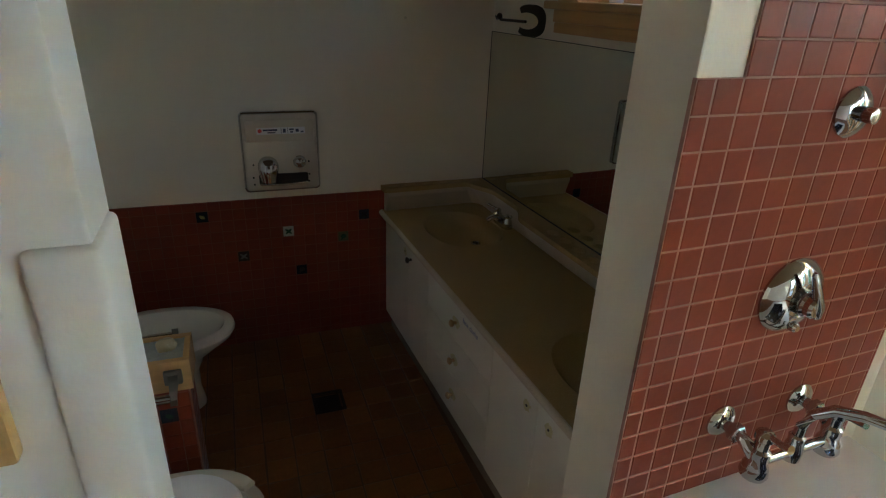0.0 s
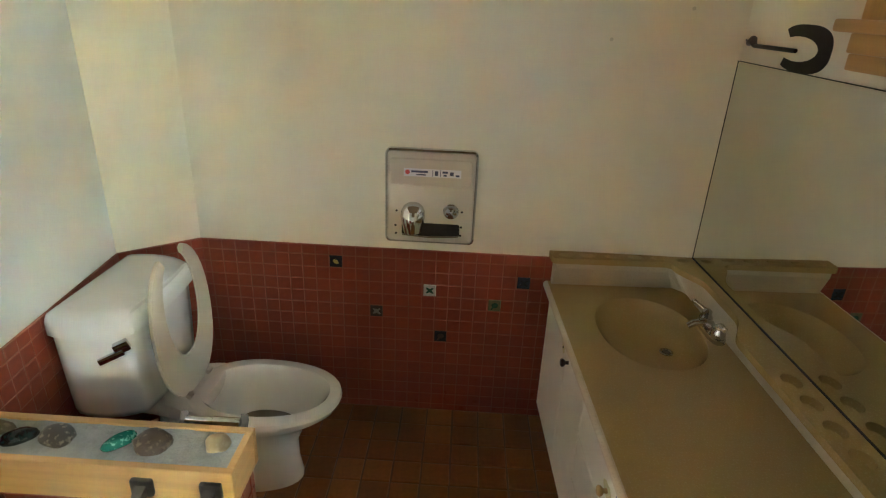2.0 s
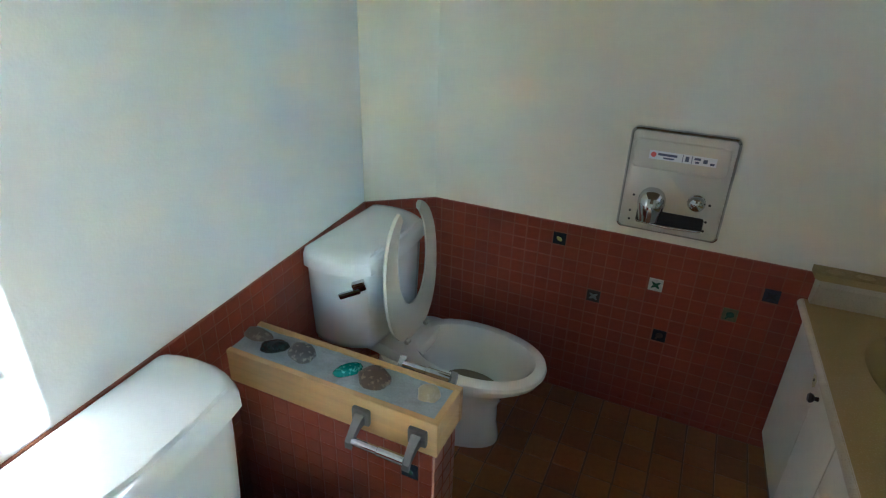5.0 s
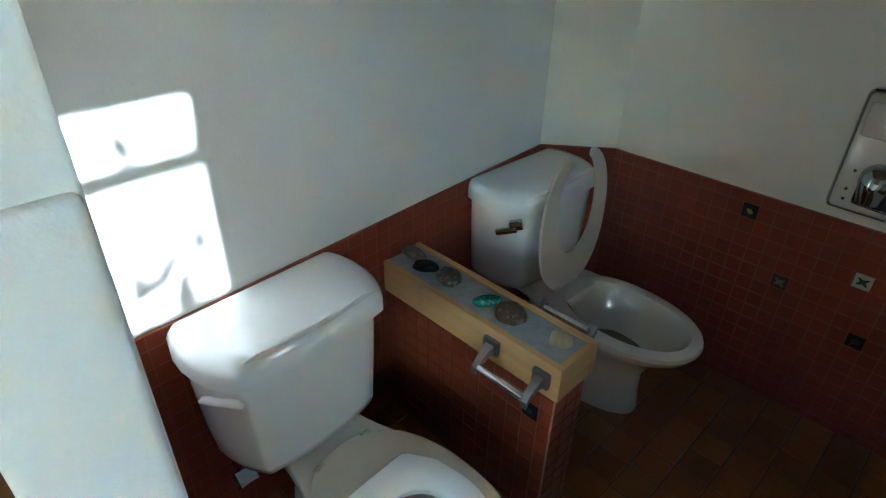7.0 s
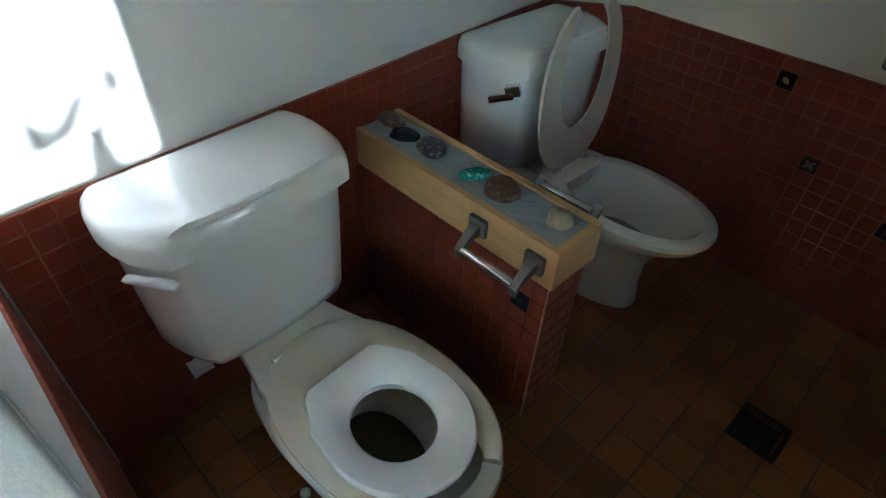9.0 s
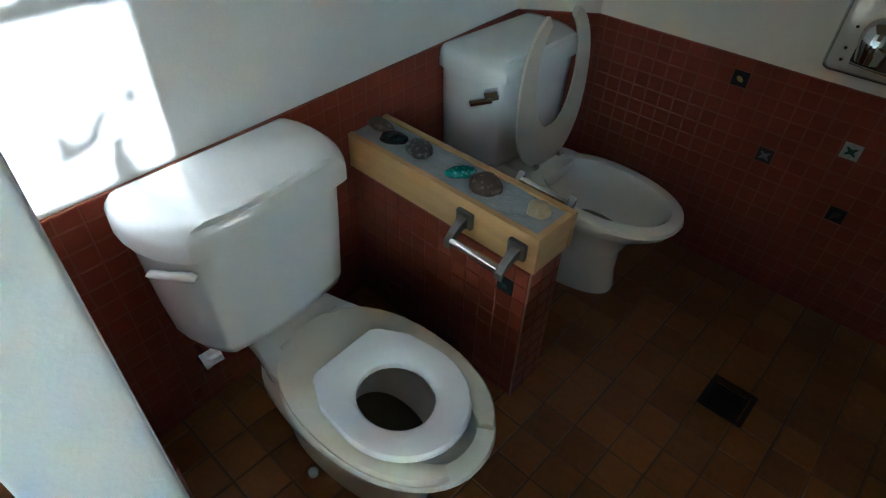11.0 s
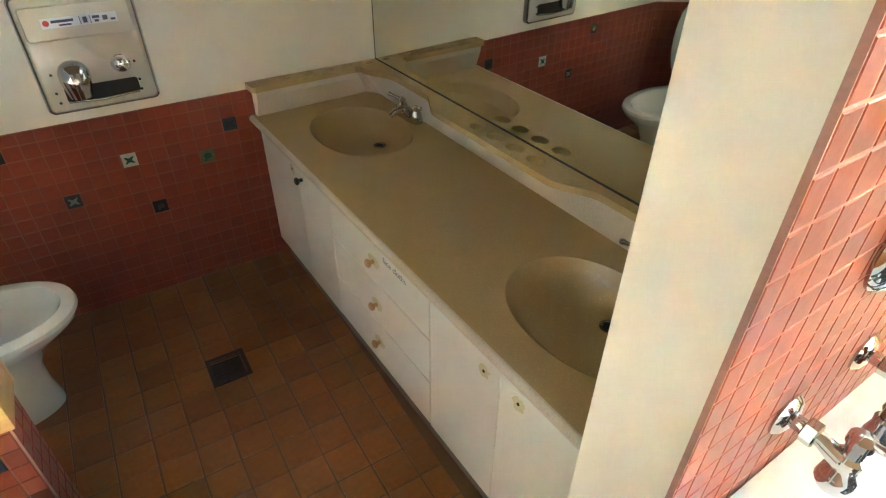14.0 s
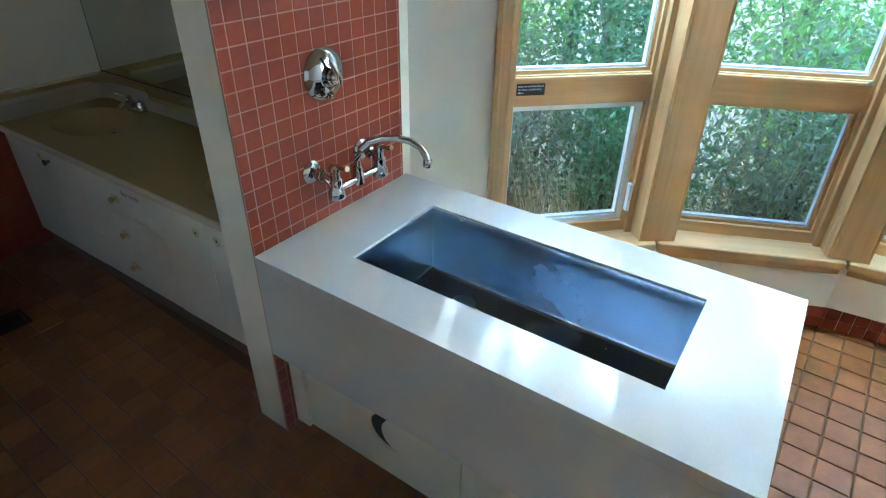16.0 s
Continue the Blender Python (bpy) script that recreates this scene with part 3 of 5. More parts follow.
body = [(ledge_front(y) + 0.010, y) for y in ys] + [(-0.098, -0.048), (-0.118, -0.038), (FRONT + 0.028, -0.038), (FRONT + 0.028, 0.026), (0.001, 0.026), (0.001, -1.91)]
foot = [(-0.022, y) for y in ys] + [(-0.030, -0.040), (-0.060, -0.006), (FRONT + 0.028, -0.006)] + body[len(ys) + 3:]
part("splashback", loft([[(x, y, 0.6805) for x, y in foot], [(x * 0.75 + fx * 0.25, y, 0.765) for (x, y), (fx, fy) in zip(body, foot)], [(x, y, 0.7905) for x, y in body]], True, True), SPLASH, vt, "pale speckled upstand under the ledge")
for d in dish:
    cx, cy = sum(p[0] for p in d) / len(d), sum(p[1] for p in d) / len(d)
    rings = [[(cx + (px - cx) * s, cy + (py - cy) * s, z) for px, py in d] for s, z in ((1, 0.812), (0.95, 0.800), (0.75, 0.792), (0.1, 0.7915))]
    part("soap_hollow", loft(rings, False, True), COUNTER, vt, smooth=True)
# return ledge on the near end
ret = [(-0.50, -1.800), (-0.53, -1.806), (-0.552, -1.822), (-0.562, -1.850), (-0.562, -1.912), (-0.04, -1.912), (-0.04, -1.775), (-0.08, -1.792), (-0.12, -1.798)]
part("end_ledge", prism(ret, 0.6805, 0.8115, 0.006), SPLASH, vt)

CAB = -0.548                                     # plane of the cabinet fronts
FRONTS = [("door", -0.372, -0.02), ("door", -0.640, -0.378), ("drawers", -1.248, -0.646), ("door", -1.544, -1.254), ("door", -1.905, -1.550)]
cab_names = {"door": "vanity_cabinet", "drawers": "drawer_unit"}
KN = [(-0.335, 0.597), (-0.418, 0.588), None, (-1.488, 0.575), (-1.612, 0.582)]


def knob(parent, x, y, z, glue, dark=False):
    """A small wooden knob on a front that faces -x."""
    m = pose(x, y, z, 0, -90, 0)
    k = part("knob", lathe([(0.007, 0), (0.006, 0.010), (0.013, 0.016), (0.015, 0.022), (0.011, 0.027), (0.003, 0.028)], 18, m), BRONZE if dark else PINE_Z, parent, "dark knob" if dark else "worn pine knob", smooth=True)
    if glue:
        pts = [(0.022 * (1 + 0.45 * noise.noise((math.cos(t) * 2 + y * 9, math.sin(t) * 2, z * 7))) * math.cos(t), 0.030 * (1 + 0.45 * noise.noise((math.cos(t) * 2, math.sin(t) * 2 + y * 5, z))) * math.sin(t)) for t in [2 * math.pi * q / 22 for q in range(22)]]
        part("glue_blot", turned(prism(pts, 0, 0.0012), m), GLUE, parent, "yellow glue blot round the knob")


def knob_scar(parent, x, y, z):
    """What a torn-off knob left: chipped paint, old glue and the screw hole."""
    m = pose(x, y, z, 0, -90, 0)
    for r, h, mt, lab_ in ((0.030, 0.0009, CABW, ""), (0.019, 0.0017, GLUE, "yellowed glue scar")):
        pts = [(r * (1 + 0.5 * noise.noise((math.cos(t) * 2 + y * 9, math.sin(t) * 2, z * 7 + r * 90))) * math.cos(t), r * 1.15 * (1 + 0.5 * noise.noise((math.cos(t) * 2, math.sin(t) * 2 + y * 5, z + r * 60))) * math.sin(t)) for t in [2 * math.pi * q / 26 for q in range(26)]]
        part("glue_blot", turned(prism(pts, 0, h), m), mt, parent, lab_)
    part("screw", lathe([(0.0045, 0.0), (0.0045, 0.0035), (0.002, 0.0045), (0.001, 0.0045)], 10, m), BRONZE, parent, "rusted screw stub")


for i, (kd, y0, y1) in enumerate(FRONTS):
    u = thing(cab_names[kd], VW, "white painted vanity cabinet under the beige counter" if kd == "door" else "white painted drawer unit with three drawers", "cabinet", "vanity cabinets")
    part("carcass", box(CAB + 0.020, 0.0, y0 - 0.003, y1 + 0.003, 0.115, 0.530), CABW, u)
    part("toe_board", box(CAB + 0.032, CAB + 0.047, y0 - 0.003, y1 + 0.003, 0.0, 0.116), TOE, u, "brown toe board")
    if kd == "door":
        d = part("door", box(CAB, CAB + 0.018, y0 - 0.0018, y1 + 0.0018, 0.108, 0.645, 0.0025), CABW, u)
        ky, kz = KN[i]
        if i == 1:
            knob(d, CAB, ky, kz, False, True)
        else:
            knob_scar(d, CAB, ky, kz)
    else:
        for k, (z0, z1, kz) in enumerate(((0.476, 0.645, 0.556), (0.303, 0.473, 0.383), (0.112, 0.300, 0.215))):
            d = part("drawer_front", box(CAB, CAB + 0.018, y0 - 0.0018, y1 + 0.0018, z0, z1, 0.0025), CABW, u)
            knob(d, CAB, -0.945, kz, True)
lb = thing("drawer_label", VW @ pose(CAB - 0.0012, -1.085, 0.592, 90, 0, -90), "pale paper label lettered face cloths", "label")
part("paper", box(-0.105, 0.105, -0.014, 0.034, -0.0010, 0.0), CABW, lb)
tx = new("lettering", words("face cloths", 0.030, PEN))
tx.parent = lb
tx.matrix_basis = pose(-0.078, 0, 0.0006)


def basin_tap(m):
    t = thing("basin_tap", m, "chrome centreset basin tap with two lever handles", "tap", "basin taps")
    part("base", prism(oval(0, 0, 0.028, 0.082, 36, 3.0), 0.0005, 0.022, 0.006), CHROME, t, smooth=True)
    for s, ang in ((1, 128), (-1, -104)):
        ho = part("valve", lathe([(0.024, 0.020), (0.022, 0.040), (0.016, 0.050), (0.017, 0.060), (0.010, 0.068), (0.002, 0.070)], 22, pose(0, s * 0.052, 0)), CHROME, t, smooth=True)
        c, n = math.cos(radians(ang)), math.sin(radians(ang))
        part("lever", tube([(0, s * 0.052, 0.060), (0.02 * c, s * 0.052 + 0.02 * n, 0.067), (0.036 * c, s * 0.052 + 0.036 * n, 0.072), (0.054 * c, s * 0.052 + 0.054 * n, 0.077), (0.060 * c, s * 0.052 + 0.060 * n, 0.078)], [0.009, 0.0065, 0.0055, 0.009, 0.005], 12), CHROME, ho, smooth=True)
    part("spout", tube([(0.005, 0, 0.015), (-0.010, 0, 0.036), (-0.036, 0, 0.046), (-0.066, 0, 0.040), (-0.084, 0, 0.028)], [0.020, 0.018, 0.0145, 0.0125, 0.0115], 16), CHROME, t, smooth=True)
    return t


basin_tap(VW @ pose(-0.052, -0.347, 0.680))
basin_tap(VW @ pose(-0.062, -1.558, 0.680))

# dark bronze paper holder over the mirror: a crescent band with an arrow-ended spindle
ph = thing("paper_holder", VW @ pose(0.003, -0.345, 1.618), "dark bronze crescent wall holder with an empty arrow spindle", "holder")
co = [(0.128 * math.copysign(abs(math.cos(t)) ** 0.75, math.cos(t)), 0.065 * math.copysign(abs(math.sin(t)) ** 0.75, math.sin(t))) for t in [radians(a) for a in range(42, 319, 8)]]
ci = [(0.030 + 0.098 * math.cos(t), -0.002 + 0.034 * math.sin(t)) for t in [radians(a) for a in range(306, 53, -8)]]
part("band", turned(pierced([(x, z) for x, z in co + ci], [], 0.0, 0.115), pose(0, 0, 0, 90, 0, -90) @ pose(0, 0, 0, 0, 180, 0)), BRONZE, ph)
part("spindle", tube([(-0.085, -0.110, 0.0), (-0.085, 0.11, -0.002)], 0.006, 12), BRONZE, ph, smooth=True)
part("finial", tube([(-0.085, 0.105, -0.002), (-0.085, 0.125, 0.012), (-0.085, 0.145, 0.004), (-0.085, 0.165, 0.012)], [0.006, 0.014, 0.009, 0.002], 12), BRONZE, ph, smooth=True)

# ---- hand dryer ----
dr = thing("hand_dryer", pose(0.372, 2.848, 1.010), "champagne metal hand dryer on the wall with chrome rim and nozzle", "hand dryer")
W2, H2 = 0.174, 0.186


def rrect(w, h, r, n=6):
    out = []
    for sx, sy, a0 in ((1, 1, 0), (-1, 1, 90), (-1, -1, 180), (1, -1, 270)):
        for k in range(n + 1):
            a = radians(a0 + 90 * k / n)
            out.append((sx * (w - r) + r * math.cos(a), sy * (h - r) + r * math.sin(a)))
    return out


def facing(rings, m=None):
    """Rings of (outline, depth) on a wall that faces -y."""
    bm = loft([[(x, -d, z) for x, z in o] for o, d in rings], True, True)
    return turned(bm, m) if m is not None else bm


part("frame", facing([(rrect(W2, H2, 0.022), -0.0125), (rrect(W2, H2, 0.022), 0.010), (rrect(W2 - 0.005, H2 - 0.005, 0.019), 0.016), (rrect(W2 - 0.010, H2 - 0.010, 0.015), 0.010)]), CHROME, dr, "chrome rim", smooth=True)
cov = part("cover", facing([(rrect(W2 - 0.008, H2 - 0.008, 0.016), 0.008), (rrect(W2 - 0.010, H2 - 0.010, 0.016), 0.018), (rrect(W2 - 0.018, H2 - 0.018, 0.014), 0.024)]), DRYM, dr, smooth=True)
part("upper_panel", facing([(rrect(W2 - 0.020, 0.052, 0.012), 0.024), (rrect(W2 - 0.024, 0.048, 0.010), 0.029)], pose(0, 0, 0.103)), DRYM, dr, smooth=True)
# flat near-black plate carries the shade inside the air slot
slot = part("slot", facing([(rrect(0.112, 0.026, 0.010), 0.024), (rrect(0.112, 0.026, 0.010), 0.0255)], pose(0.004, 0, -0.124)), GAP, dr, "dark air slot")
part("slot_lip", tube([(-0.105, -0.026, -0.146), (0.0, -0.031, -0.152), (0.112, -0.026, -0.146)], 0.005, 10), CHROME, slot, smooth=True)
nz = pose(-0.064, 0, -0.066)
noz = part("nozzle", turned(loft([[(rx * math.cos(t), cy + ry * math.sin(t), z) for t in [2 * math.pi * q / 30 for q in range(30)]] for z, rx, ry, cy in ((0.052, 0.010, 0.008, -0.026), (0.048, 0.023, 0.015, -0.029), (0.039, 0.036, 0.026, -0.033), (0.022, 0.045, 0.035, -0.037), (0.0, 0.047, 0.039, -0.041), (-0.022, 0.043, 0.038, -0.043), (-0.042, 0.038, 0.035, -0.044), (-0.062, 0.034, 0.032, -0.045))]), nz), CHROME, dr, smooth=True)
# near-black disc painted in for the shade inside the nozzle
part("mouth", turned(lathe([(0.030, 0.0), (0.030, 0.0012), (0.001, 0.0012)], 24, pose(0, -0.045, -0.0635)), nz), GAP, noz, "dark nozzle mouth")
bt = part("button", turned(lathe([(0.030, 0), (0.030, 0.004), (0.024, 0.010), (0.022, 0.024), (0.014, 0.030), (0.002, 0.032)], 26), pose(0.080, -0.024, -0.046, 90, 0, 0)), CHROME, dr, smooth=True)
for x, z in ((-0.128, -0.052), (0.122, -0.046), (-0.132, -0.112), (-0.130, -0.145), (0.122, -0.108), (0.120, -0.142)):
    part("screw", turned(lathe([(0.0045, 0), (0.0045, 0.002), (0.001, 0.003)], 10), pose(x, -0.024, z, 90, 0, 0)), GAP, dr)
lab = part("label", box(-0.102, 0.112, -0.0302, -0.029, 0.088, 0.118), LABEL, dr, "white label with a red mark and blue print")
part("red_mark", turned(prism(oval(0, 0, 0.009, 0.009, 16), 0, 0.0006), pose(-0.088, -0.0302, 0.104, 90, 0, 0)), REDM, lab)
for x0, x1, z0, z1 in ((-0.074, -0.012, 0.103, 0.111), (-0.055, -0.020, 0.093, 0.098), (0.005, 0.007, 0.090, 0.116), (0.014, 0.026, 0.094, 0.112), (0.034, 0.036, 0.090, 0.116), (0.042, 0.062, 0.104, 0.112), (0.046, 0.058, 0.093, 0.100), (0.070, 0.084, 0.096, 0.110), (0.092, 0.106, 0.093, 0.100)):
    part("print_bar", box(x0, x1, -0.0308, -0.0302, z0, z1), INK, lab)


# ---- toilets ----
def bowl_ring(x0, x1, hw, z, n=44):
    """An egg outline from x0 at the back to x1 at the front."""
    c = x0 + (x1 - x0) * 0.45
    out = []
    for i in range(n):
        t = 2 * math.pi * i / n
        cs_, sn = math.cos(t), math.sin(t)
        out.append((c + (x1 - c if cs_ > 0 else c - x0) * math.copysign(abs(cs_) ** 0.92, cs_), hw * math.copysign(abs(sn) ** 0.92, sn), z))
    return out


_half = [(0.015, 0.222), (0.026, 0.233), (0.060, 0.243), (0.105, 0.247), (0.150, 0.243), (0.190, 0.232), (0.225, 0.214), (0.248, 0.198), (0.258, 0.188), (0.264, 0.150), (0.269, 0.100), (0.272, 0.050)]
TANKP = _half + [(0.273, 0.0)] + [(x, -y) for x, y in reversed(_half)]


def tank_ring(s, z, x0=0.015, grow=0.0):
    out = []
    for x, y in TANKP:
        out.append((x0 + (x - 0.015) * (1 + s) / 2 + grow * min(1, x / 0.2), y * s + grow * max(-1, min(1, y / 0.18)), z))
    return out


def toilet(m, label, bowl_mat, white_lever):
    t = thing("toilet", m, label, "toilet")
    tank = part("tank", loft([tank_ring(0.78, 0.388), tank_ring(0.86, 0.396), tank_ring(0.905, 0.425), tank_ring(0.925, 0.50), tank_ring(0.95, 0.60), tank_ring(0.975, 0.745)]), PORC, t, smooth=True)
    tank.data.set_sharp_from_angle(angle=radians(50))
    lid = part("tank_lid", loft([tank_ring(0.985, 0.722, grow=0.010), tank_ring(1.0, 0.726, grow=0.014), tank_ring(1.0, 0.762, grow=0.013), tank_ring(0.992, 0.774, grow=0.009), tank_ring(0.975, 0.784, grow=0.002), tank_ring(0.94, 0.790, 0.022), tank_ring(0.80, 0.796, 0.04), tank_ring(0.40, 0.800, 0.09)]), PORC, t, smooth=True)
    lid.data.set_sharp_from_angle(angle=radians(34))
    lm = pose(0.214, -0.212, 0.676, 0, 0, 30)
    if white_lever:
        part("flush_lever", turned(loft([[(x, -0.012 + 0.010 * math.cos(a), h * math.sin(a) + dz) for a in [2 * math.pi * q / 14 for q in range(14)]] for x, h, dz in ((0.045, 0.004, 0.002), (0.036, 0.013, 0.002), (0.012, 0.014, 0.001), (-0.014, 0.010, -0.002), (-0.040, 0.011, -0.003), (-0.058, 0.009, -0.004), (-0.064, 0.003, -0.004))]), lm), KIDM, t, "white plastic flush lever", smooth=True)
    else:
        lv = part("flush_lever", turned(box(-0.062, 0.014, -0.026, -0.013, -0.021, 0.000, 0.004), lm @ pose(0, 0, 0, 0, -18, 0)), CHROME, t, "chrome flush lever", smooth=True)
        part("lever_boss", turned(box(-0.008, 0.036, -0.024, 0.002, -0.014, 0.020, 0.004), lm @ pose(0, 0, 0, 0, -18, 0)), CHROME, lv)
    rings = [bowl_ring(0.20, 0.700, 0.112, 0.0), bowl_ring(0.20, 0.700, 0.112, 0.02), bowl_ring(0.22, 0.688, 0.106, 0.09), bowl_ring(0.20, 0.690, 0.112, 0.18), bowl_ring(0.18, 0.728, 0.146, 0.26), bowl_ring(0.20, 0.808, 0.180, 0.32), bowl_ring(0.26, 0.846, 0.193, 0.352), bowl_ring(0.30, 0.857, 0.196, 0.374), bowl_ring(0.305, 0.853, 0.192, 0.386), bowl_ring(0.312, 0.843, 0.183, 0.392),
             bowl_ring(0.355, 0.815, 0.150, 0.392), bowl_ring(0.365, 0.805, 0.140, 0.380), bowl_ring(0.40, 0.775, 0.125, 0.33), bowl_ring(0.44, 0.72, 0.095, 0.26), bowl_ring(0.48, 0.66, 0.06, 0.21)]
    part("bowl", loft(rings), bowl_mat, t, smooth=True)
    part("deck", prism([(0.03, -0.105), (0.03, 0.105), (0.14, 0.110), (0.22, 0.116), (0.29, 0.130), (0.345, 0.146), (0.385, 0.148), (0.40, 0.10), (0.40, -0.10), (0.385, -0.148), (0.345, -0.146), (0.29, -0.130), (0.22, -0.116), (0.14, -0.110)], 0.335, 0.3915, 0.014), bowl_mat, t, smooth=True)
    part("water", prism([(x, y) for x, y, z in bowl_ring(0.462, 0.69, 0.078, 0)], 0.225, 0.235), WATER, t, "standing water")
    for s in (-1, 1):
        part("bolt_cap", lathe([(0.014, 0.0), (0.014, 0.012), (0.008, 0.020), (0.001, 0.022)], 14, pose(0.42, s * 0.135, 0)), PORC, t)
    return t


def open_seat(parent, m, material):
    """An elongated seat with an open front, lying flat with its back at x = 0."""
    n = 40
    outer, innr = [], []
    for i in range(n + 1):
        a = radians(20 + 320 * i / n)
        c, s = math.cos(a), math.sin(a)
        outer.append((0.257 + 0.273 * math.copysign(abs(c) ** 0.9, c), 0.190 * math.copysign(abs(s) ** 0.85, s)))
        b = radians(30 + 300 * i / n)
        c, s = math.cos(b), math.sin(b)
        innr.append((0.322 + 0.188 * c, 0.108 * math.copysign(abs(s) ** 0.9, s)))
    bm = bmesh.new()
    rows = []
    for (ox, oy), (ix, iy) in zip(outer, innr):
        row = []
        for f, z in ((0.0, 0.002), (0.0, 0.012), (0.10, 0.019), (0.45, 0.021), (0.85, 0.016), (1.0, 0.008), (1.0, 0.002)):
            row.append(bm.verts.new((ox + (ix - ox) * f, oy + (iy - oy) * f, z)))
        rows.append(row)
    for a, b in zip(rows, rows[1:]):
        for q in range(7):
            bm.faces.new((a[q], a[(q + 1) % 7], b[(q + 1) % 7], b[q]))
    bm.faces.new(rows[0]); bm.faces.new(rows[-1])
    return part("seat", turned(bm, m), material, parent, smooth=True)


t2 = toilet(pose(-0.694, 1.332, 0, 0, 0, 3.2), "white toilet with its bone open-front seat down against the wall", BOWLM, True)
s2 = open_seat(t2, pose(0.316, 0, 0.393), SEATM)
for s in (-1, 1):
    part("hinge", turned(lathe([(0.008, -0.013), (0.009, -0.012), (0.009, 0.012), (0.008, 0.013)], 14), pose(0.322, s * 0.075, 0.404, 90, 0, 0)), SEATM, s2, smooth=True)
# child ring: D outline, straight at the back
ring_o = [(0.165 * math.cos(t), 0.150 * math.sin(t)) for t in [radians(a) for a in range(-96, 97, 6)]] + [(-0.100, 0.140), (-0.168, 0.104), (-0.182, 0.085), (-0.182, -0.085), (-0.168, -0.104), (-0.100, -0.140)]
hole = [(-0.012 + 0.083 * math.cos(t), 0.072 * math.sin(t)) for t in [2 * math.pi * q / 35 for q in range(35)]]
ring_o = [(a[0] + (b[0] - a[0]) * f, a[1] + (b[1] - a[1]) * f) for a, b in zip(ring_o, ring_o[1:] + ring_o[:1]) for f in ([0, 0.2, 0.4, 0.6, 0.8] if math.dist(a, b) > 0.03 else [0])]
kr = thing("child_seat_ring", pose(-0.694, 1.332, 0, 0, 0, 3.2) @ pose(0.630, -0.006, 0.4125), "white plastic child toilet seat ring lying on the seat", "toilet seat")
hl = [(-0.012 + 0.094 * math.cos(math.atan2(y, x + 0.012)), 0.084 * math.sin(math.atan2(y, x + 0.012))) for x, y in ring_o]
rr = []
for f, z in ((0.0, 0.002), (0.0, 0.014), (0.06, 0.020), (0.5, 0.019), (0.85, 0.010), (1.0, -0.004), (1.0, -0.020)):
    rr.append([(ox + (ix - ox) * f, oy + (iy - oy) * f, z) for (ox, oy), (ix, iy) in zip(ring_o, hl)])
part("ring", loft(rr, False, False), KIDM, kr, smooth=True)
t1 = toilet(pose(-0.760, 2.434, 0, 0, 0, -1.0), "white toilet with its open-front seat raised against the tank", BOWLM, False)
s1 = open_seat(t1, pose(0.335, 0, 0.400, 0, -92, 0), SEATM)
for s in (-1, 1):
    part("hinge", turned(lathe([(0.008, -0.013), (0.009, -0.012), (0.009, 0.012), (0.008, 0.013)], 14), pose(0.342, s * 0.075, 0.402, 90, 0, 0)), SEATM, s1, smooth=True)
# supply valve and a scrap of paper under the first tank
sv = thing("supply_valve", LW @ pose(0.004, 0.235, 0.24), "small chrome supply valve with a bent pipe", "valve")
part("pipe", tube([(0.0, 0, 0), (0.05, 0, 0), (0.07, 0.01, 0.03), (0.08, 0.03, 0.15)], 0.006, 10), CHROME, sv, smooth=True)
part("handle", lathe([(0.018, 0), (0.020, 0.006), (0.016, 0.012)], 12, pose(0.055, -0.012, 0, 90, 0, 0)), CHROME, sv, smooth=True)
sp = thing("paper_tag", LW @ pose(0.085, 0.235, 0.255, 20, 70, 10), "crumpled white paper tag on the supply valve", "paper")
bm = bmesh.new()
bmesh.ops.create_grid(bm, x_segments=5, y_segments=5, size=0.026)
for v in bm.verts:
    v.co.z = 0.008 * noise.noise(v.co * 60)
bmesh.ops.solidify(bm, geom=bm.faces[:], thickness=0.001)
part("sheet", bm, LABEL, sp)

# ---- half wall between the toilets ----
hw = solid("wall_half", box(-0.80, -0.043, 1.797, 1.929, 0, 0.528), GROUT2, "low red-tiled wall between the toilets", "wall")
cap = thing("stone_shelf", pose(0, 0, 0), "pine-edged grey concrete shelf top on the half wall", "shelf")
CX0, CX1, CY0, CY1, CZ0, CZ1 = -0.756, -0.026, 1.780, 1.946, 0.5285, 0.640
part("front_board", box(CX0, CX1, CY0, CY0 + 0.020, CZ0, CZ1, 0.003), PINE_X, cap)
part("back_board", box(CX0, CX1, CY1 - 0.020, CY1, CZ0, CZ1, 0.003), PINE_X, cap)
part("end_board", box(CX1 - 0.020, CX1 - 0.001, CY0 + 0.020, CY1 - 0.020, CZ0, CZ1 - 0.0005, 0.003), PINE_Y, cap)
bm = bmesh.new()
bmesh.ops.create_grid(bm, x_segments=60, y_segments=12, size=0.5)
for v in bm.verts:
    x = CX0 + (v.co.x + 0.5) * (CX1 - 0.020 - CX0)
    y = CY0 + 0.020 + (v.co.y + 0.5) * (CY1 - CY0 - 0.040)
    v.co = Vector((x, y, CZ1 - 0.006 + 0.003 * noise.noise(Vector((x, y, 0)) * 22) + 0.002 * noise.noise(Vector((x, y, 3)) * 60)))
part("concrete", bm, CONC, cap, "rough grey concrete")


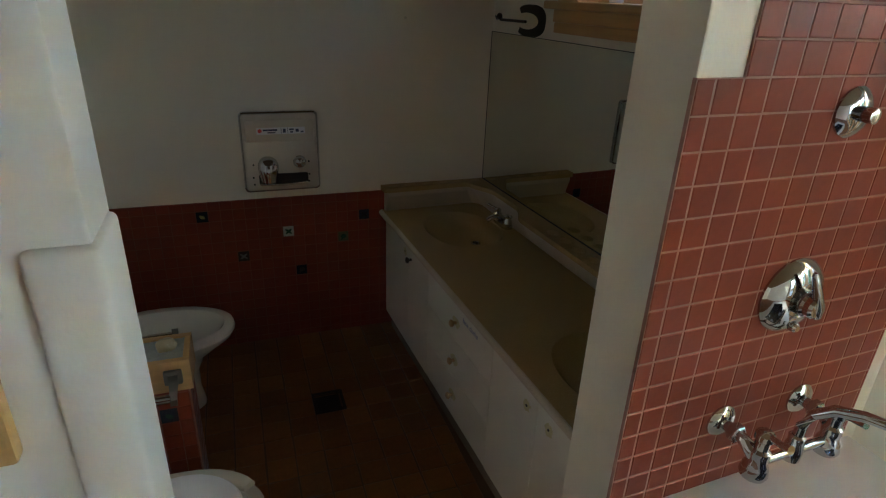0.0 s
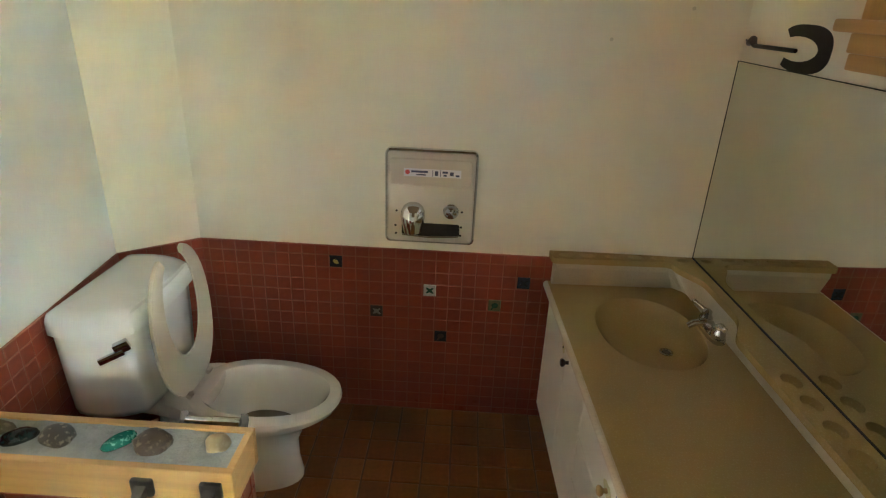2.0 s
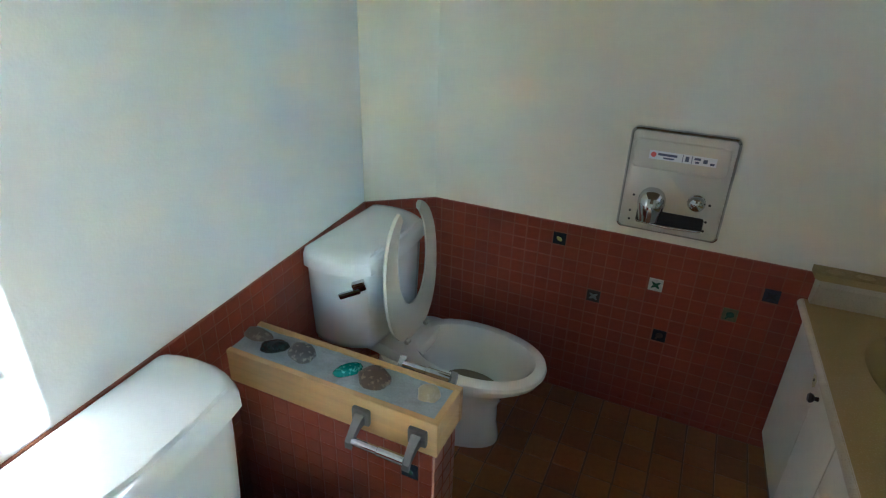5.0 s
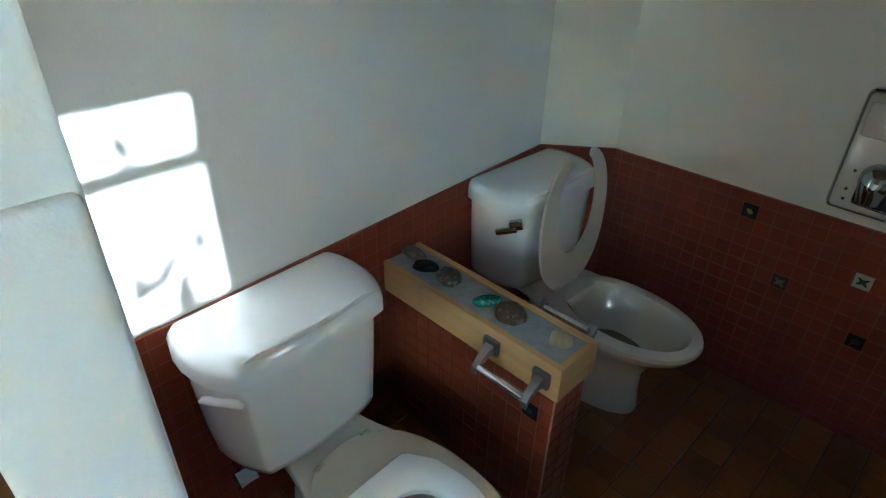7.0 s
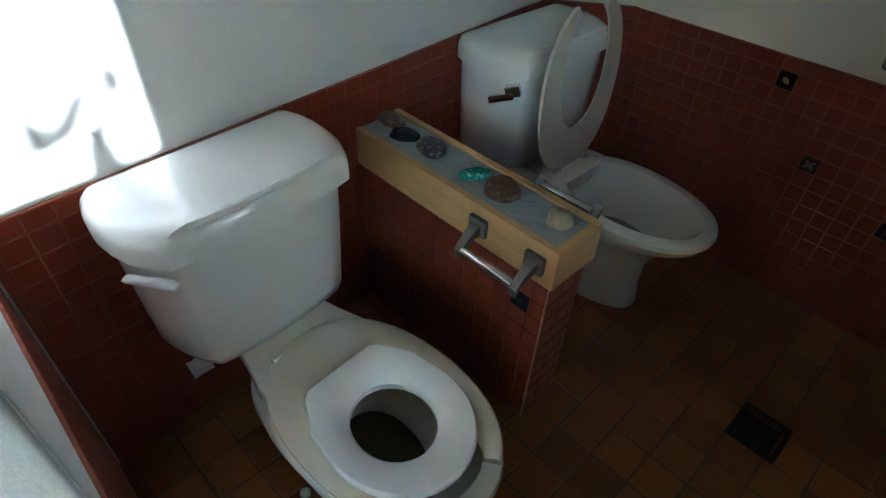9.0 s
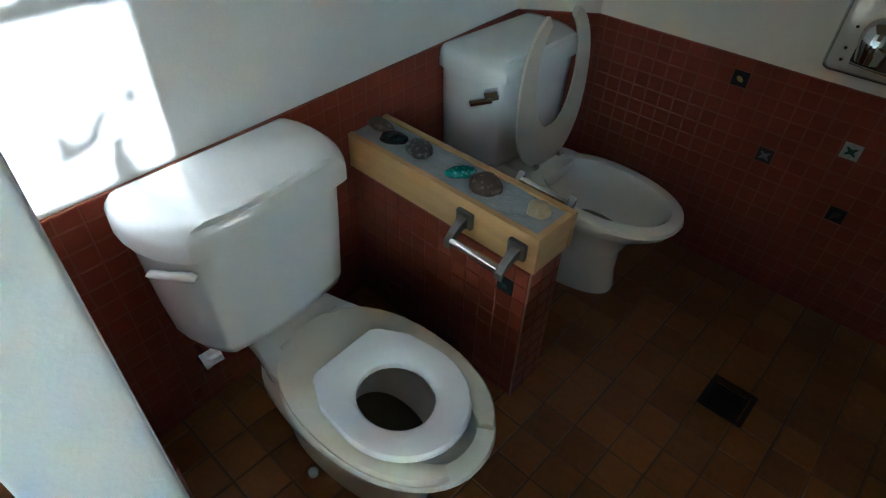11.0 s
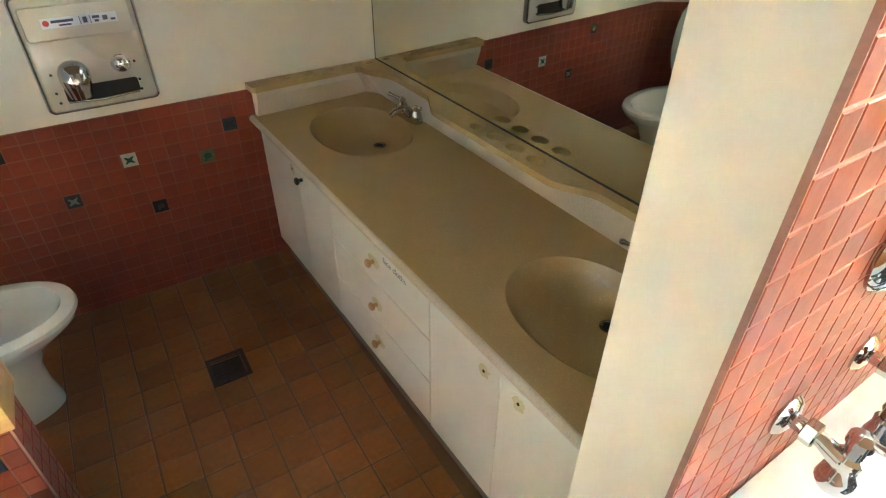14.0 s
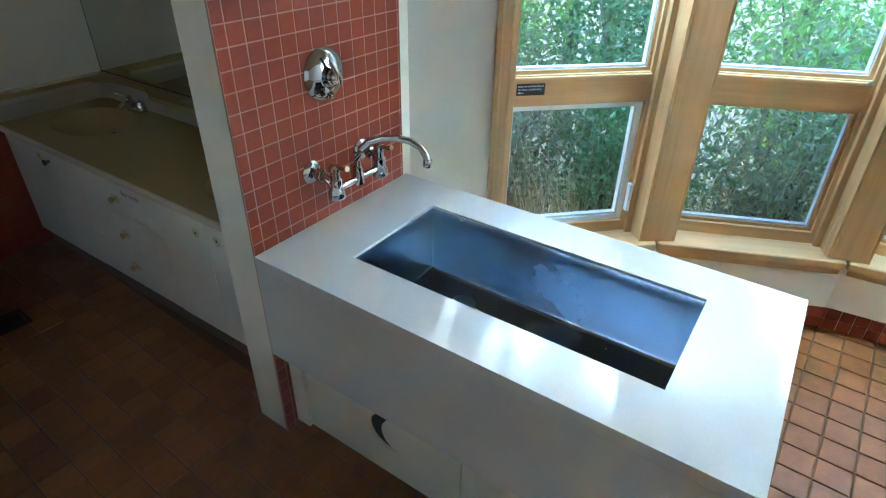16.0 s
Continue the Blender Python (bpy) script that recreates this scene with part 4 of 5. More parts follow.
def pebble(x, y, a, b, h, turn, material, seed, label):
    bm = bmesh.new()
    bmesh.ops.create_icosphere(bm, subdivisions=3, radius=1.0)
    for v in bm.verts:
        k = 1 + 0.20 * noise.noise(v.co * 1.3 + Vector((seed, 0, 0))) + 0.06 * noise.noise(v.co * 4 + Vector((seed, 5, 0)))
        v.co = Vector((v.co.x * a * k, v.co.y * b * k, v.co.z * h * k))
    ob = new("stone", mesh_of("stone", bm, material, True))
    ob.matrix_world = pose(x, y, CZ1 + 0.002, 0, 0, turn)
    tagged(ob, label, "stone", "stones set in the cap")


PEB = [speckle_mat("stone_" + n_, c, sp, am, sc, r) for n_, c, sp, am, sc, r in (("grey_brown", (0.13, 0.098, 0.068), (0.30, 0.24, 0.17), 0.7, 55, 0.5), ("black_green", (0.007, 0.014, 0.014), (0.03, 0.06, 0.055), 0.5, 60, 0.10), ("dark_grey", (0.060, 0.052, 0.042), (0.30, 0.27, 0.21), 0.75, 70, 0.4), ("malachite", (0.010, 0.15, 0.115), (0.16, 0.50, 0.40), 0.85, 85, 0.14), ("brown", (0.072, 0.042, 0.022), (0.27, 0.20, 0.12), 0.7, 62, 0.4), ("cream", (0.38, 0.31, 0.18), (0.50, 0.43, 0.30), 0.5, 50, 0.3))]
for (x, y, a, b, h, tn), m_, lab_ in zip(((-0.690, 1.882, 0.056, 0.027, 0.016, -4), (-0.602, 1.856, 0.043, 0.025, 0.019, 38), (-0.512, 1.866, 0.049, 0.037, 0.024, -15), (-0.348, 1.862, 0.044, 0.022, 0.016, 46), (-0.262, 1.866, 0.047, 0.042, 0.027, 0), (-0.098, 1.876, 0.031, 0.028, 0.026, 10)), PEB,
        ("flat grey-brown stone in concrete", "polished black-green stone in concrete", "mottled dark grey stone in concrete", "polished green banded stone in concrete", "rough brown stone in concrete", "small round cream stone in concrete")):
    pebble(x, y, a, b, h, tn, m_, x * 10, lab_)


def roll_holder(m, label):
    t = thing("toilet_roll_holder", m, label, "roll holder", "roll holders")
    for s in (-1, 1):
        pl = part("wall_plate", box(s * 0.085 - 0.027, s * 0.085 + 0.027, -0.016, -0.0005, -0.025, 0.025, 0.006), PEWTER, t, smooth=True)
        part("arm", loft([[(s * 0.085 + dx * w, y, z + dz * w) for dx, dz in ((-1, -1), (1, -1), (1, 1), (-1, 1))] for y, z, w in ((-0.014, -0.002, 0.015), (-0.034, -0.010, 0.012), (-0.060, -0.028, 0.010), (-0.076, -0.048, 0.0105))]), PEWTER, pl)
    part("roller", turned(lathe([(0.006, -0.080), (0.0115, -0.078), (0.0115, -0.002), (0.0138, 0.0), (0.0138, 0.076), (0.006, 0.080)], 20), pose(0, -0.064, -0.038, 0, 90, 0)), CHROME, t, "chrome spring roller", smooth=True)
    return t


roll_holder(pose(-0.163, CY0, 0.588), "pewter roll holder with an empty chrome roller on the pine edge")
roll_holder(pose(-0.170, CY1, 0.558, 0, 0, 180) @ pose(0, 0, 0, 0, 180, 0), "pewter roll holder with an empty chrome roller behind the pine edge")

# ---- floor drain ----
fd = thing("floor_drain", pose(0.457, 2.259, 0), "square dark metal floor drain grate", "drain")
part("frame", pierced([(-0.069, -0.071), (0.069, -0.071), (0.069, 0.071), (-0.069, 0.071)], [[(-0.055, -0.057), (0.055, -0.057), (0.055, 0.057), (-0.055, 0.057)]], -0.004, 0.0025), BRONZE, fd)
# thin near-black sheet, the shade under the bars put into its colour
part("well", box(-0.056, 0.056, -0.058, 0.058, -0.0058, -0.0045), GAP, fd)
for k in range(9):
    y = -0.050 + k * 0.0125
    part("bar", box(-0.056, 0.056, y - 0.003, y + 0.003, -0.004, 0.0015), BRONZE, fd)

# ---- trough sink ----
SKW = pose(0.802, 0.790, 0, 0, 0, 2.2)          # x across, y along (towards the pier is 0)
tr = thing("trough_sink", SKW, "pale grey counter with matching apron and long stainless trough basin", "sink")
out_ = [(0.0, -1.360), (0.716, -1.348), (0.716, 0.0), (0.0, 0.0)]
hol = [(0.167, -0.230), (0.565, -0.232), (0.560, -1.127), (0.167, -1.132)]
part("top", pierced(out_, [hol], 0.722, 0.757), STONEC, tr)
part("apron_front", prism([(0.0, -1.360), (0.035, -1.360), (0.035, 0.0), (0.0, 0.0)], 0.385, 0.7215), STONEC, tr, "pale grey apron flush with the top")
part("apron_end", prism([(0.035, -1.360), (0.716, -1.348), (0.716, -1.313), (0.035, -1.325)], 0.385, 0.7215), STONEC, tr)
part("apron_back", prism([(0.681, -1.313), (0.716, -1.313), (0.716, 0.0), (0.681, 0.0)], 0.385, 0.7215), STONEC, tr)


def inset(p, d):
    cx, cy = 0.373, -0.665
    return [(x - math.copysign(d, x - cx), y - math.copysign(d, y - cy)) for x, y in p]


def rounded(p, r, n=5):
    out = []
    k = len(p)
    for i in range(k):
        a, b, c = Vector(p[i - 1]), Vector(p[i]), Vector(p[(i + 1) % k])
        u, v = (a - b).normalized() * r, (c - b).normalized() * r
        for q in range(n + 1):
            f = q / n
            w_ = b + u * (1 - f) ** 2 + v * f ** 2
            out.append((w_.x, w_.y))
    return out


bm = loft([[(x, y, z) for x, y in rounded(inset(hol, d), r)] for d, z, r in ((0.0008, 0.749, 0.006), (0.002, 0.747, 0.007), (0.002, 0.70, 0.010), (0.004, 0.525, 0.014), (0.007, 0.514, 0.016), (0.014, 0.507, 0.02), (0.024, 0.505, 0.03), (0.12, 0.502, 0.05))], False, True)
part("basin", bm, STEEL, tr, "brushed stainless trough", smooth=True)
# cabinet under it, set back, doors with a crescent cut-out
tc = thing("trough_cabinet", SKW, "white cabinet under the trough sink with a crescent moon cut-out", "cabinet")
# carcass and plinth are near-black: shade behind and below the doors painted in
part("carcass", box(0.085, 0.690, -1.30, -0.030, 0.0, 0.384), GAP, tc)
part("side_panel", box(0.070, 0.700, -0.030, -0.002, 0.0, 0.3845), CABW, tc)
part("stile", box(0.052, 0.084, -0.062, -0.0015, 0.03, 0.3845, 0.002), CABW, tc)
moon = [(0.052 * math.cos(t), 0.052 * math.sin(t)) for t in [radians(a) for a in range(55, 306, 10)]]
moon += [(0.026 + 0.045 * math.cos(t), 0.003 + 0.047 * math.sin(t)) for t in [radians(a) for a in range(285, 74, -10)]]
for y0, y1, cut in ((-0.690, -0.066, True), (-1.310, -0.694, False)):
    wd, hd = y1 - y0, 0.345
    rect = [(-wd / 2, -hd / 2), (wd / 2, -hd / 2), (wd / 2, hd / 2), (-wd / 2, hd / 2)]
    mo = [(x * 1.5 + 0.045, y * 1.4 + 0.020) for x, y in moon]
    bm = pierced(rect, [mo] if cut else [], 0.010, 0.020)
    part("door", turned(bm, pose(0.084, (y0 + y1) / 2, 0.0325 + hd / 2 + 0.004, 90, 0, -90)), CABW, tc)
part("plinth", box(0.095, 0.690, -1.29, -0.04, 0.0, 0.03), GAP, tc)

# wall-mounted mixer over the trough
PW = pose(0.808, 0.7990, 0, 0, 0, 2.0)          # tiled face of the pier: x along it, y into it
FY = -0.006
wt = thing("wall_mixer_tap", PW @ pose(0.360, FY, 0.932), "chrome bridge mixer tap with arched spout on the tiled wall", "tap")
for s in (-1, 1):
    x = s * 0.112
    part("flange", lathe([(0.036, 0), (0.036, 0.004), (0.028, 0.012), (0.014, 0.016)], 26, pose(x, 0, 0, 90, 0, 0)), CHROME, wt, smooth=True)
    part("arm", tube([(x, -0.010, 0), (x, -0.055, 0.0), (x * 0.98, -0.078, -0.010), (x * 0.90, -0.088, -0.030)], [0.012, 0.012, 0.015, 0.014], 16), CHROME, wt, smooth=True)
    part("nut", lathe([(0.016, 0.030), (0.020, 0.032), (0.020, 0.048), (0.016, 0.050)], 6, pose(x, 0, 0, 90, 0, 0)), CHROME, wt)
    vb = part("valve_body", lathe([(0.002, -0.068), (0.024, -0.066), (0.027, -0.058), (0.024, -0.040), (0.018, -0.026), (0.020, -0.012), (0.020, -0.004), (0.014, 0.002), (0.014, 0.020), (0.018, 0.024), (0.018, 0.036), (0.012, 0.042), (0.002, 0.044)], 24, pose(x * 0.90, -0.090, 0)), CHROME, wt, smooth=True)
    part("lever", tube([(x * 0.90, -0.092, 0.034), (x * 0.90, -0.108, 0.036), (x * 0.90 - 0.003, -0.126, 0.040), (x * 0.90 - 0.005, -0.146, 0.046)], [0.010, 0.0065, 0.0065, 0.0085], 14), CHROME, vb, smooth=True)
part("bridge", tube([(-0.101, -0.088, -0.038), (0.101, -0.088, -0.038)], 0.0105, 16), CHROME, wt, smooth=True)
hub = part("hub", lathe([(0.018, -0.056), (0.019, -0.030), (0.015, -0.012), (0.016, 0.0), (0.012, 0.004)], 22, pose(0, -0.088, 0)), CHROME, wt, smooth=True)
path = [(0, -0.088, -0.02), (0, -0.089, 0.025), (0.004, -0.101, 0.062), (0.014, -0.130, 0.090), (0.026, -0.172, 0.106), (0.040, -0.218, 0.112), (0.051, -0.258, 0.107), (0.059, -0.289, 0.092), (0.063, -0.305, 0.070), (0.064, -0.310, 0.050)]
part("spout", tube(path, 0.0105, 16), CHROME, wt, smooth=True)
part("aerator", lathe([(0.0125, 0.036), (0.0135, 0.040), (0.0135, 0.056), (0.0120, 0.060)], 18, pose(0.064, -0.310, 0)), CHROME, wt, smooth=True)
sv = thing("shower_valve", PW @ pose(0.336, FY, 1.208), "round chrome shower valve plate with a lever handle", "valve")
part("plate", lathe([(0.077, 0), (0.078, 0.005), (0.074, 0.012), (0.062, 0.021), (0.044, 0.028), (0.036, 0.030), (0.033, 0.026), (0.026, 0.025)], 48, pose(0, 0, 0, 90, 0, 0)), CHROME, sv, smooth=True)
part("stem", lathe([(0.026, 0.018), (0.026, 0.042), (0.022, 0.046), (0.022, 0.056), (0.017, 0.061), (0.002, 0.062)], 26, pose(0, 0, 0, 90, 0, 0)), CHROME, sv, smooth=True)
part("lever", tube([(0.010, -0.054, -0.020), (0.004, -0.056, 0.0), (-0.006, -0.054, 0.030), (-0.016, -0.048, 0.062), (-0.018, -0.047, 0.070)], [0.009, 0.012, 0.009, 0.0065, 0.004], 16), CHROME, sv, smooth=True)
part("diverter", lathe([(0.010, 0.012), (0.010, 0.030), (0.006, 0.034)], 16, pose(0.004, 0, -0.058, 90, 0, 0)), CHROME, sv, smooth=True)
sk_ = thing("shower_outlet", PW @ pose(0.348, FY, 1.552), "round chrome outlet boss on the tiled wall", "outlet")
part("flange", lathe([(0.043, 0), (0.043, 0.004), (0.034, 0.012), (0.020, 0.016)], 32, pose(0, 0, 0, 90, 0, 0)), CHROME, sk_, smooth=True)
part("nipple", lathe([(0.013, 0.012), (0.013, 0.040), (0.009, 0.042)], 20, pose(0, 0, 0, 90, 0, 0)), CHROME, sk_, smooth=True)

# old screw anchors on the far wall
for x, z in ((0.971, 1.604), (1.228, 1.712)):
    an = thing("wall_anchor", pose(x, 2.862, z), "small pale plastic screw anchor stuck in the cream wall", "anchor", "wall anchors")
    part("rim", lathe([(0.006, 0), (0.0065, 0.0015), (0.003, 0.002)], 12, pose(0, 0, 0, 90, 0, 0)), SEATM, an)

# wooden rail on the outer face of the partition
ra = thing("wall_rail", pose(-0.40, 0.790, 1.242), "short honey pine board fixed to the white wall", "rail")
part("board", box(-0.30, 0.302, -0.026, 0.0, -0.062, 0.062, 0.006), PINE_X, ra)

# ---- outside ----
ground = solid("ground", box(-60, 60, -60, 60, -0.42, -0.32), EARTH, "shaded earth and leaf litter outside", "ground")


def leaves(name, pts, size, material, parent, seed):
    rng = np.random.default_rng(seed)
    n = len(pts)
    a = rng.normal(size=(n, 3)); a /= np.linalg.norm(a, axis=1)[:, None]
    b = rng.normal(size=(n, 3)); b -= (b * a).sum(1)[:, None] * a; b /= np.linalg.norm(b, axis=1)[:, None]
    c = np.cross(a, b)
    s = size * rng.uniform(0.6, 1.4, n)[:, None]
    v = np.concatenate([pts - a * s, pts + b * s * 0.42 + c * s * 0.12, pts + a * s, pts - b * s * 0.42 + c * s * 0.12])
    f = [(i, i + n, i + 2 * n) for i in range(n)] + [(i, i + 2 * n, i + 3 * n) for i in range(n)]
    me = bpy.data.meshes.new(name)
    me.from_pydata(v.tolist(), [], f)
    me.materials.append(material)
    ob = new(name, me)
    ob.parent = parent
    ob["kind"] = "stuff"


def shrub(x, y, h, r, n, size, material, seed, label, name="shrub"):
    rng = np.random.default_rng(seed)
    t = thing(name, pose(x, y, -0.33), label, name)
    k = 7
    tips = []
    for i in range(k):
        a = rng.uniform(0, 6.28)
        d = rng.uniform(0.2, 0.9) * r
        tip = np.array([math.cos(a) * d, math.sin(a) * d, h * rng.uniform(0.55, 1.0)])
        mid = tip * np.array([0.45, 0.45, 0.55]) + rng.normal(size=3) * 0.05
        part("stem", tube([(tip[0] * 0.05, tip[1] * 0.05, 0.0), tuple(mid), tuple(tip)], [0.018, 0.012, 0.004], 7), BARK, t)
        tips += [tip, mid, (tip + mid) / 2]
    tips = np.array(tips)
    c = tips[rng.integers(0, len(tips), n)] + rng.normal(size=(n, 3)) * np.array([r * 0.30, r * 0.30, h * 0.13])
    c = c[c[:, 2] > 0.03]
    leaves("foliage", c, size, material, t, seed + 1)
    return t


def tree(x, y, h, r, n, size, material, seed):
    rng = np.random.default_rng(seed)
    t = thing("tree", pose(x, y, -0.33), "slim dark-trunked tree with bright green leaves", "tree")
    top = np.array([rng.uniform(-.3, .3), rng.uniform(-.3, .3), h])
    part("trunk", tube([(0, 0, 0), tuple(top * 0.5 + rng.normal(size=3) * 0.05), tuple(top)], [0.075, 0.055, 0.012], 10), BARK, t)
    tips = []
    for i in range(12):
        f = rng.uniform(0.3, 0.95)
        a = rng.uniform(0, 6.28)
        p0 = top * f
        tip = p0 + np.array([math.cos(a), math.sin(a), rng.uniform(0.0, 0.5)]) * r * rng.uniform(0.5, 1.0)
        part("limb", tube([tuple(p0), tuple((p0 + tip) / 2 + np.array([0, 0, 0.06])), tuple(tip)], [0.022, 0.013, 0.004], 6), BARK, t)
        tips += [tip, (p0 + tip * 2) / 3]
    tips = np.array(tips)
    c = tips[rng.integers(0, len(tips), n)] + rng.normal(size=(n, 3)) * 0.24
    leaves("crown", c, size, material, t, seed + 1)


k = 0
for x, y, h, r in ((3.1, 0.55, 1.15, 0.5), (3.3, -0.25, 1.25, 0.55), (3.55, -1.1, 1.2, 0.6), (2.75, 1.25, 1.2, 0.55), (3.5, -2.0, 1.2, 0.6)):
    shrub(x, y, h, r, 5200, 0.023, (LEAF_B, LEAF_C)[k % 2], 10 + k, "low shrub with thin stems and small dull leaves")
    k += 1
for x, y, h, r in ((4.2, 0.9, 1.9, 0.8), (4.4, -0.3, 1.9, 0.8), (4.6, -1.6, 2.0, 0.9), (3.6, 2.0, 1.8, 0.8), (4.4, 2.9, 1.9, 0.8)):
    shrub(x, y, h, r, 9500, 0.027, (LEAF_A, LEAF_B)[k % 2], 30 + k, "dense bright green shrub close outside the window")
    k += 1
for x, y, h, r in ((6.5, 1.5, 3.6, 1.3), (6.8, -0.8, 3.8, 1.3), (7.2, -3.0, 3.8, 1.4), (5.0, 7.0, 3.4, 1.2), (9.0, 0.5, 5.0, 1.8), (9.5, -3.5, 5.2, 1.8), (9.5, 8.5, 5.0, 1.8), (6.4, -5.2, 4.2, 1.6)):
    tree(x, y, h, r, 9500, 0.044, LEAF_A if k % 3 else LEAF_B, 60 + k)
    k += 1
for x, y, h in ((4.6, 1.35, 4.4), (5.2, 1.9, 4.8), (5.4, 1.2, 4.6), (5.9, 0.2, 4.6)):
    tree(x, y, h, 0.55, 500, 0.040, LEAF_B, 90 + k)
    k += 1

# added out of view: sparse leaves break up the sun through the high window
shrub(2.95, 2.72, 2.95, 0.42, 420, 0.060, LEAF_B, 97, "tall thin unseen shrub added to dapple the sun patch indoors")


def tall_grass(x, y, r, n, seed):
    """A clump of thin arching dry blades."""
    rng = np.random.default_rng(seed)
    vs, fs = [], []
    for _ in range(n):
        a, d, b = rng.uniform(0, 6.28), r * math.sqrt(rng.uniform(0, 1)), rng.uniform(0, 6.28)
        h, lean, w = rng.uniform(0.5, 1.25), rng.uniform(0.05, 0.45), rng.uniform(0.0025, 0.005)
        px, py = d * math.cos(a), d * math.sin(a)
        o = len(vs)
        for q in range(6):
            f = q / 5
            cx, cy, cz = px + lean * f * f * math.cos(b), py + lean * f * f * math.sin(b), h * (f - 0.12 * f * f)
            k_ = w * (1 - 0.85 * f)
            vs += [(cx - k_ * math.sin(b), cy + k_ * math.cos(b), cz), (cx + k_ * math.sin(b), cy - k_ * math.cos(b), cz)]
        fs += [(o + 2 * q, o + 2 * q + 1, o + 2 * q + 3, o + 2 * q + 2) for q in range(5)]
    me = bpy.data.meshes.new("tall_grass")
    me.from_pydata(vs, [], fs)
    me.materials.append(STRAW)
    ob = new("tall_grass", me)
    ob.matrix_world = pose(x, y, -0.325)
    tagged(ob, "clump of thin dry pale grass outside the window", "grass", "", "stuff")


for x, y, r, n, sd in ((2.75, 0.72, 0.30, 170, 201), (3.0, 0.1, 0.35, 170, 202), (3.2, -0.6, 0.40, 150, 203)):
    tall_grass(x, y, r, n, sd)

# ---- tiles, last ----
AX, AZ = -0.006 - P / 2, 0.713 - P / 2
DECO = [(-0.006, 0.713), (0.159, 0.494), (0.380, 0.605), (0.432, 0.388), (0.651, 0.551), (0.761, 0.662)]
TOPT = 0.783


def grout(parent_name, m, x0, x1, z0, z1, label):
    return tagged(new(parent_name, mesh_of(parent_name, turned(box(x0, x1, -0.0040, 0.004, z0, z1), m), GROUT if "pier" in parent_name else GROUT2)), label, "wainscot", "", "structure")


def deco(m, cx, cz, base, motif, kind):
    """A picture tile: glazed square with a raised leaf, cross or shell."""
    t = thing("picture_tile", m @ pose(cx, -0.003, cz), "small %s glazed picture tile among the red tiles" % base[1], "tile", "picture tiles")
    part("tile", tile_mesh_bm(P - 0.003, 0.0036, 0.003), base[0], t)
    if kind == "leaf":
        part("motif", turned(prism(oval(0, 0, 0.013, 0.008, 18, 1.7), 0, 0.0025, 0.001), pose(0, -0.0035, 0, 90, 35, 0)), motif, t)
    elif kind == "cross":
        for a in (40, -40):
            part("motif", turned(prism(oval(0, 0, 0.021, 0.006, 16, 1.6), 0, 0.002, 0.001), pose(0, -0.0035 - 0.0005 * (a > 0), 0, 90, a, 0)), motif, t)
    else:
        part("motif", turned(prism(oval(0, 0, 0.014, 0.012, 18), 0, 0.002, 0.001), pose(0.001, -0.0035, 0.002, 90, 0, 0)), motif, t)
        part("motif", turned(prism(oval(0, 0, 0.004, 0.016, 12), 0, 0.002, 0.001), pose(-0.005, -0.0035, -0.006, 90, 30, 0)), motif, t)


def tile_mesh_bm(w, d, e):
    bm = bmesh.new()
    me = tile_mesh("tmp", w, w, d, e, BLACKT)
    bm.from_mesh(me)
    bpy.data.meshes.remove(me)
    return bm


OLIVE = mat("olive_glaze", (0.09, 0.095, 0.03), 0.3, var=0.4, scale=60)
GOLD = mat("yellow_glaze", (0.42, 0.33, 0.07), 0.3, var=0.3, scale=60)
DIM = mat("dull_silver_glaze", (0.15, 0.14, 0.11), 0.3, var=0.4, scale=60)
SILV = mat("silver_glaze", (0.46, 0.46, 0.38), 0.3, var=0.3, scale=60)
GREEN = mat("green_glaze", (0.03, 0.085, 0.055), 0.25, var=0.5, scale=60)
BLUEB = mat("blue_black_glaze", (0.025, 0.035, 0.05), 0.2, var=0.5, scale=50)
BROWNB = mat("brown_black_glaze", (0.06, 0.045, 0.035), 0.25, var=0.4, scale=50)
bx = lambda cx, cz: (cx - P * 0.45, cx + P * 0.45, cz - P * 0.45, cz + P * 0.45)

FW = pose(0, 2.860, 0)
g = grout("wainscot_far", FW, -0.56, 0.93, 0, TOPT, "terracotta red tile wainscot with picture tiles")
cells = grid(-0.552, 0.915, 0.0, TOPT, AX, AZ, P, 0.0029, [bx(*d) for d in DECO])
cells.sort(key=lambda c: -c[1])
lay(g, FW, cells, TILE, wobble=0.35)
SET = [((BLACKT, "black"), GOLD, "leaf"), ((BROWNB, "dark brown"), DIM, "cross"), ((SILV, "silver"), GREEN, "cross"), ((BLACKT, "black"), BROWNB, "shell"), ((OLIVE, "olive"), GREEN, "shell"), ((BLUEB, "blue-black"), BLACKT, "cross")]
for (cx, cz), (b_, m_, kd) in zip(DECO, SET):
    deco(FW, cx, cz, b_, m_, kd)
LP = LW @ R90
g = grout("wainscot_left", LP, -0.01, 1.745, 0, TOPT, "terracotta red tile wainscot behind the toilets")
cells = grid(0.0, 1.735, 0.0, TOPT, 0.01, AZ, P, 0.0029)
cells.sort(key=lambda c: -c[1])
lay(g, LP, cells, TILE, wobble=0.35)
g = grout("wainscot_corner", DG, 0.0, 0.325, 0, TOPT, "terracotta red tile wainscot in the slanted corner")
lay(g, DG, grid(0.002, 0.322, 0.0, TOPT, 0.0, AZ, P, 0.0029), TILE, wobble=0.35)
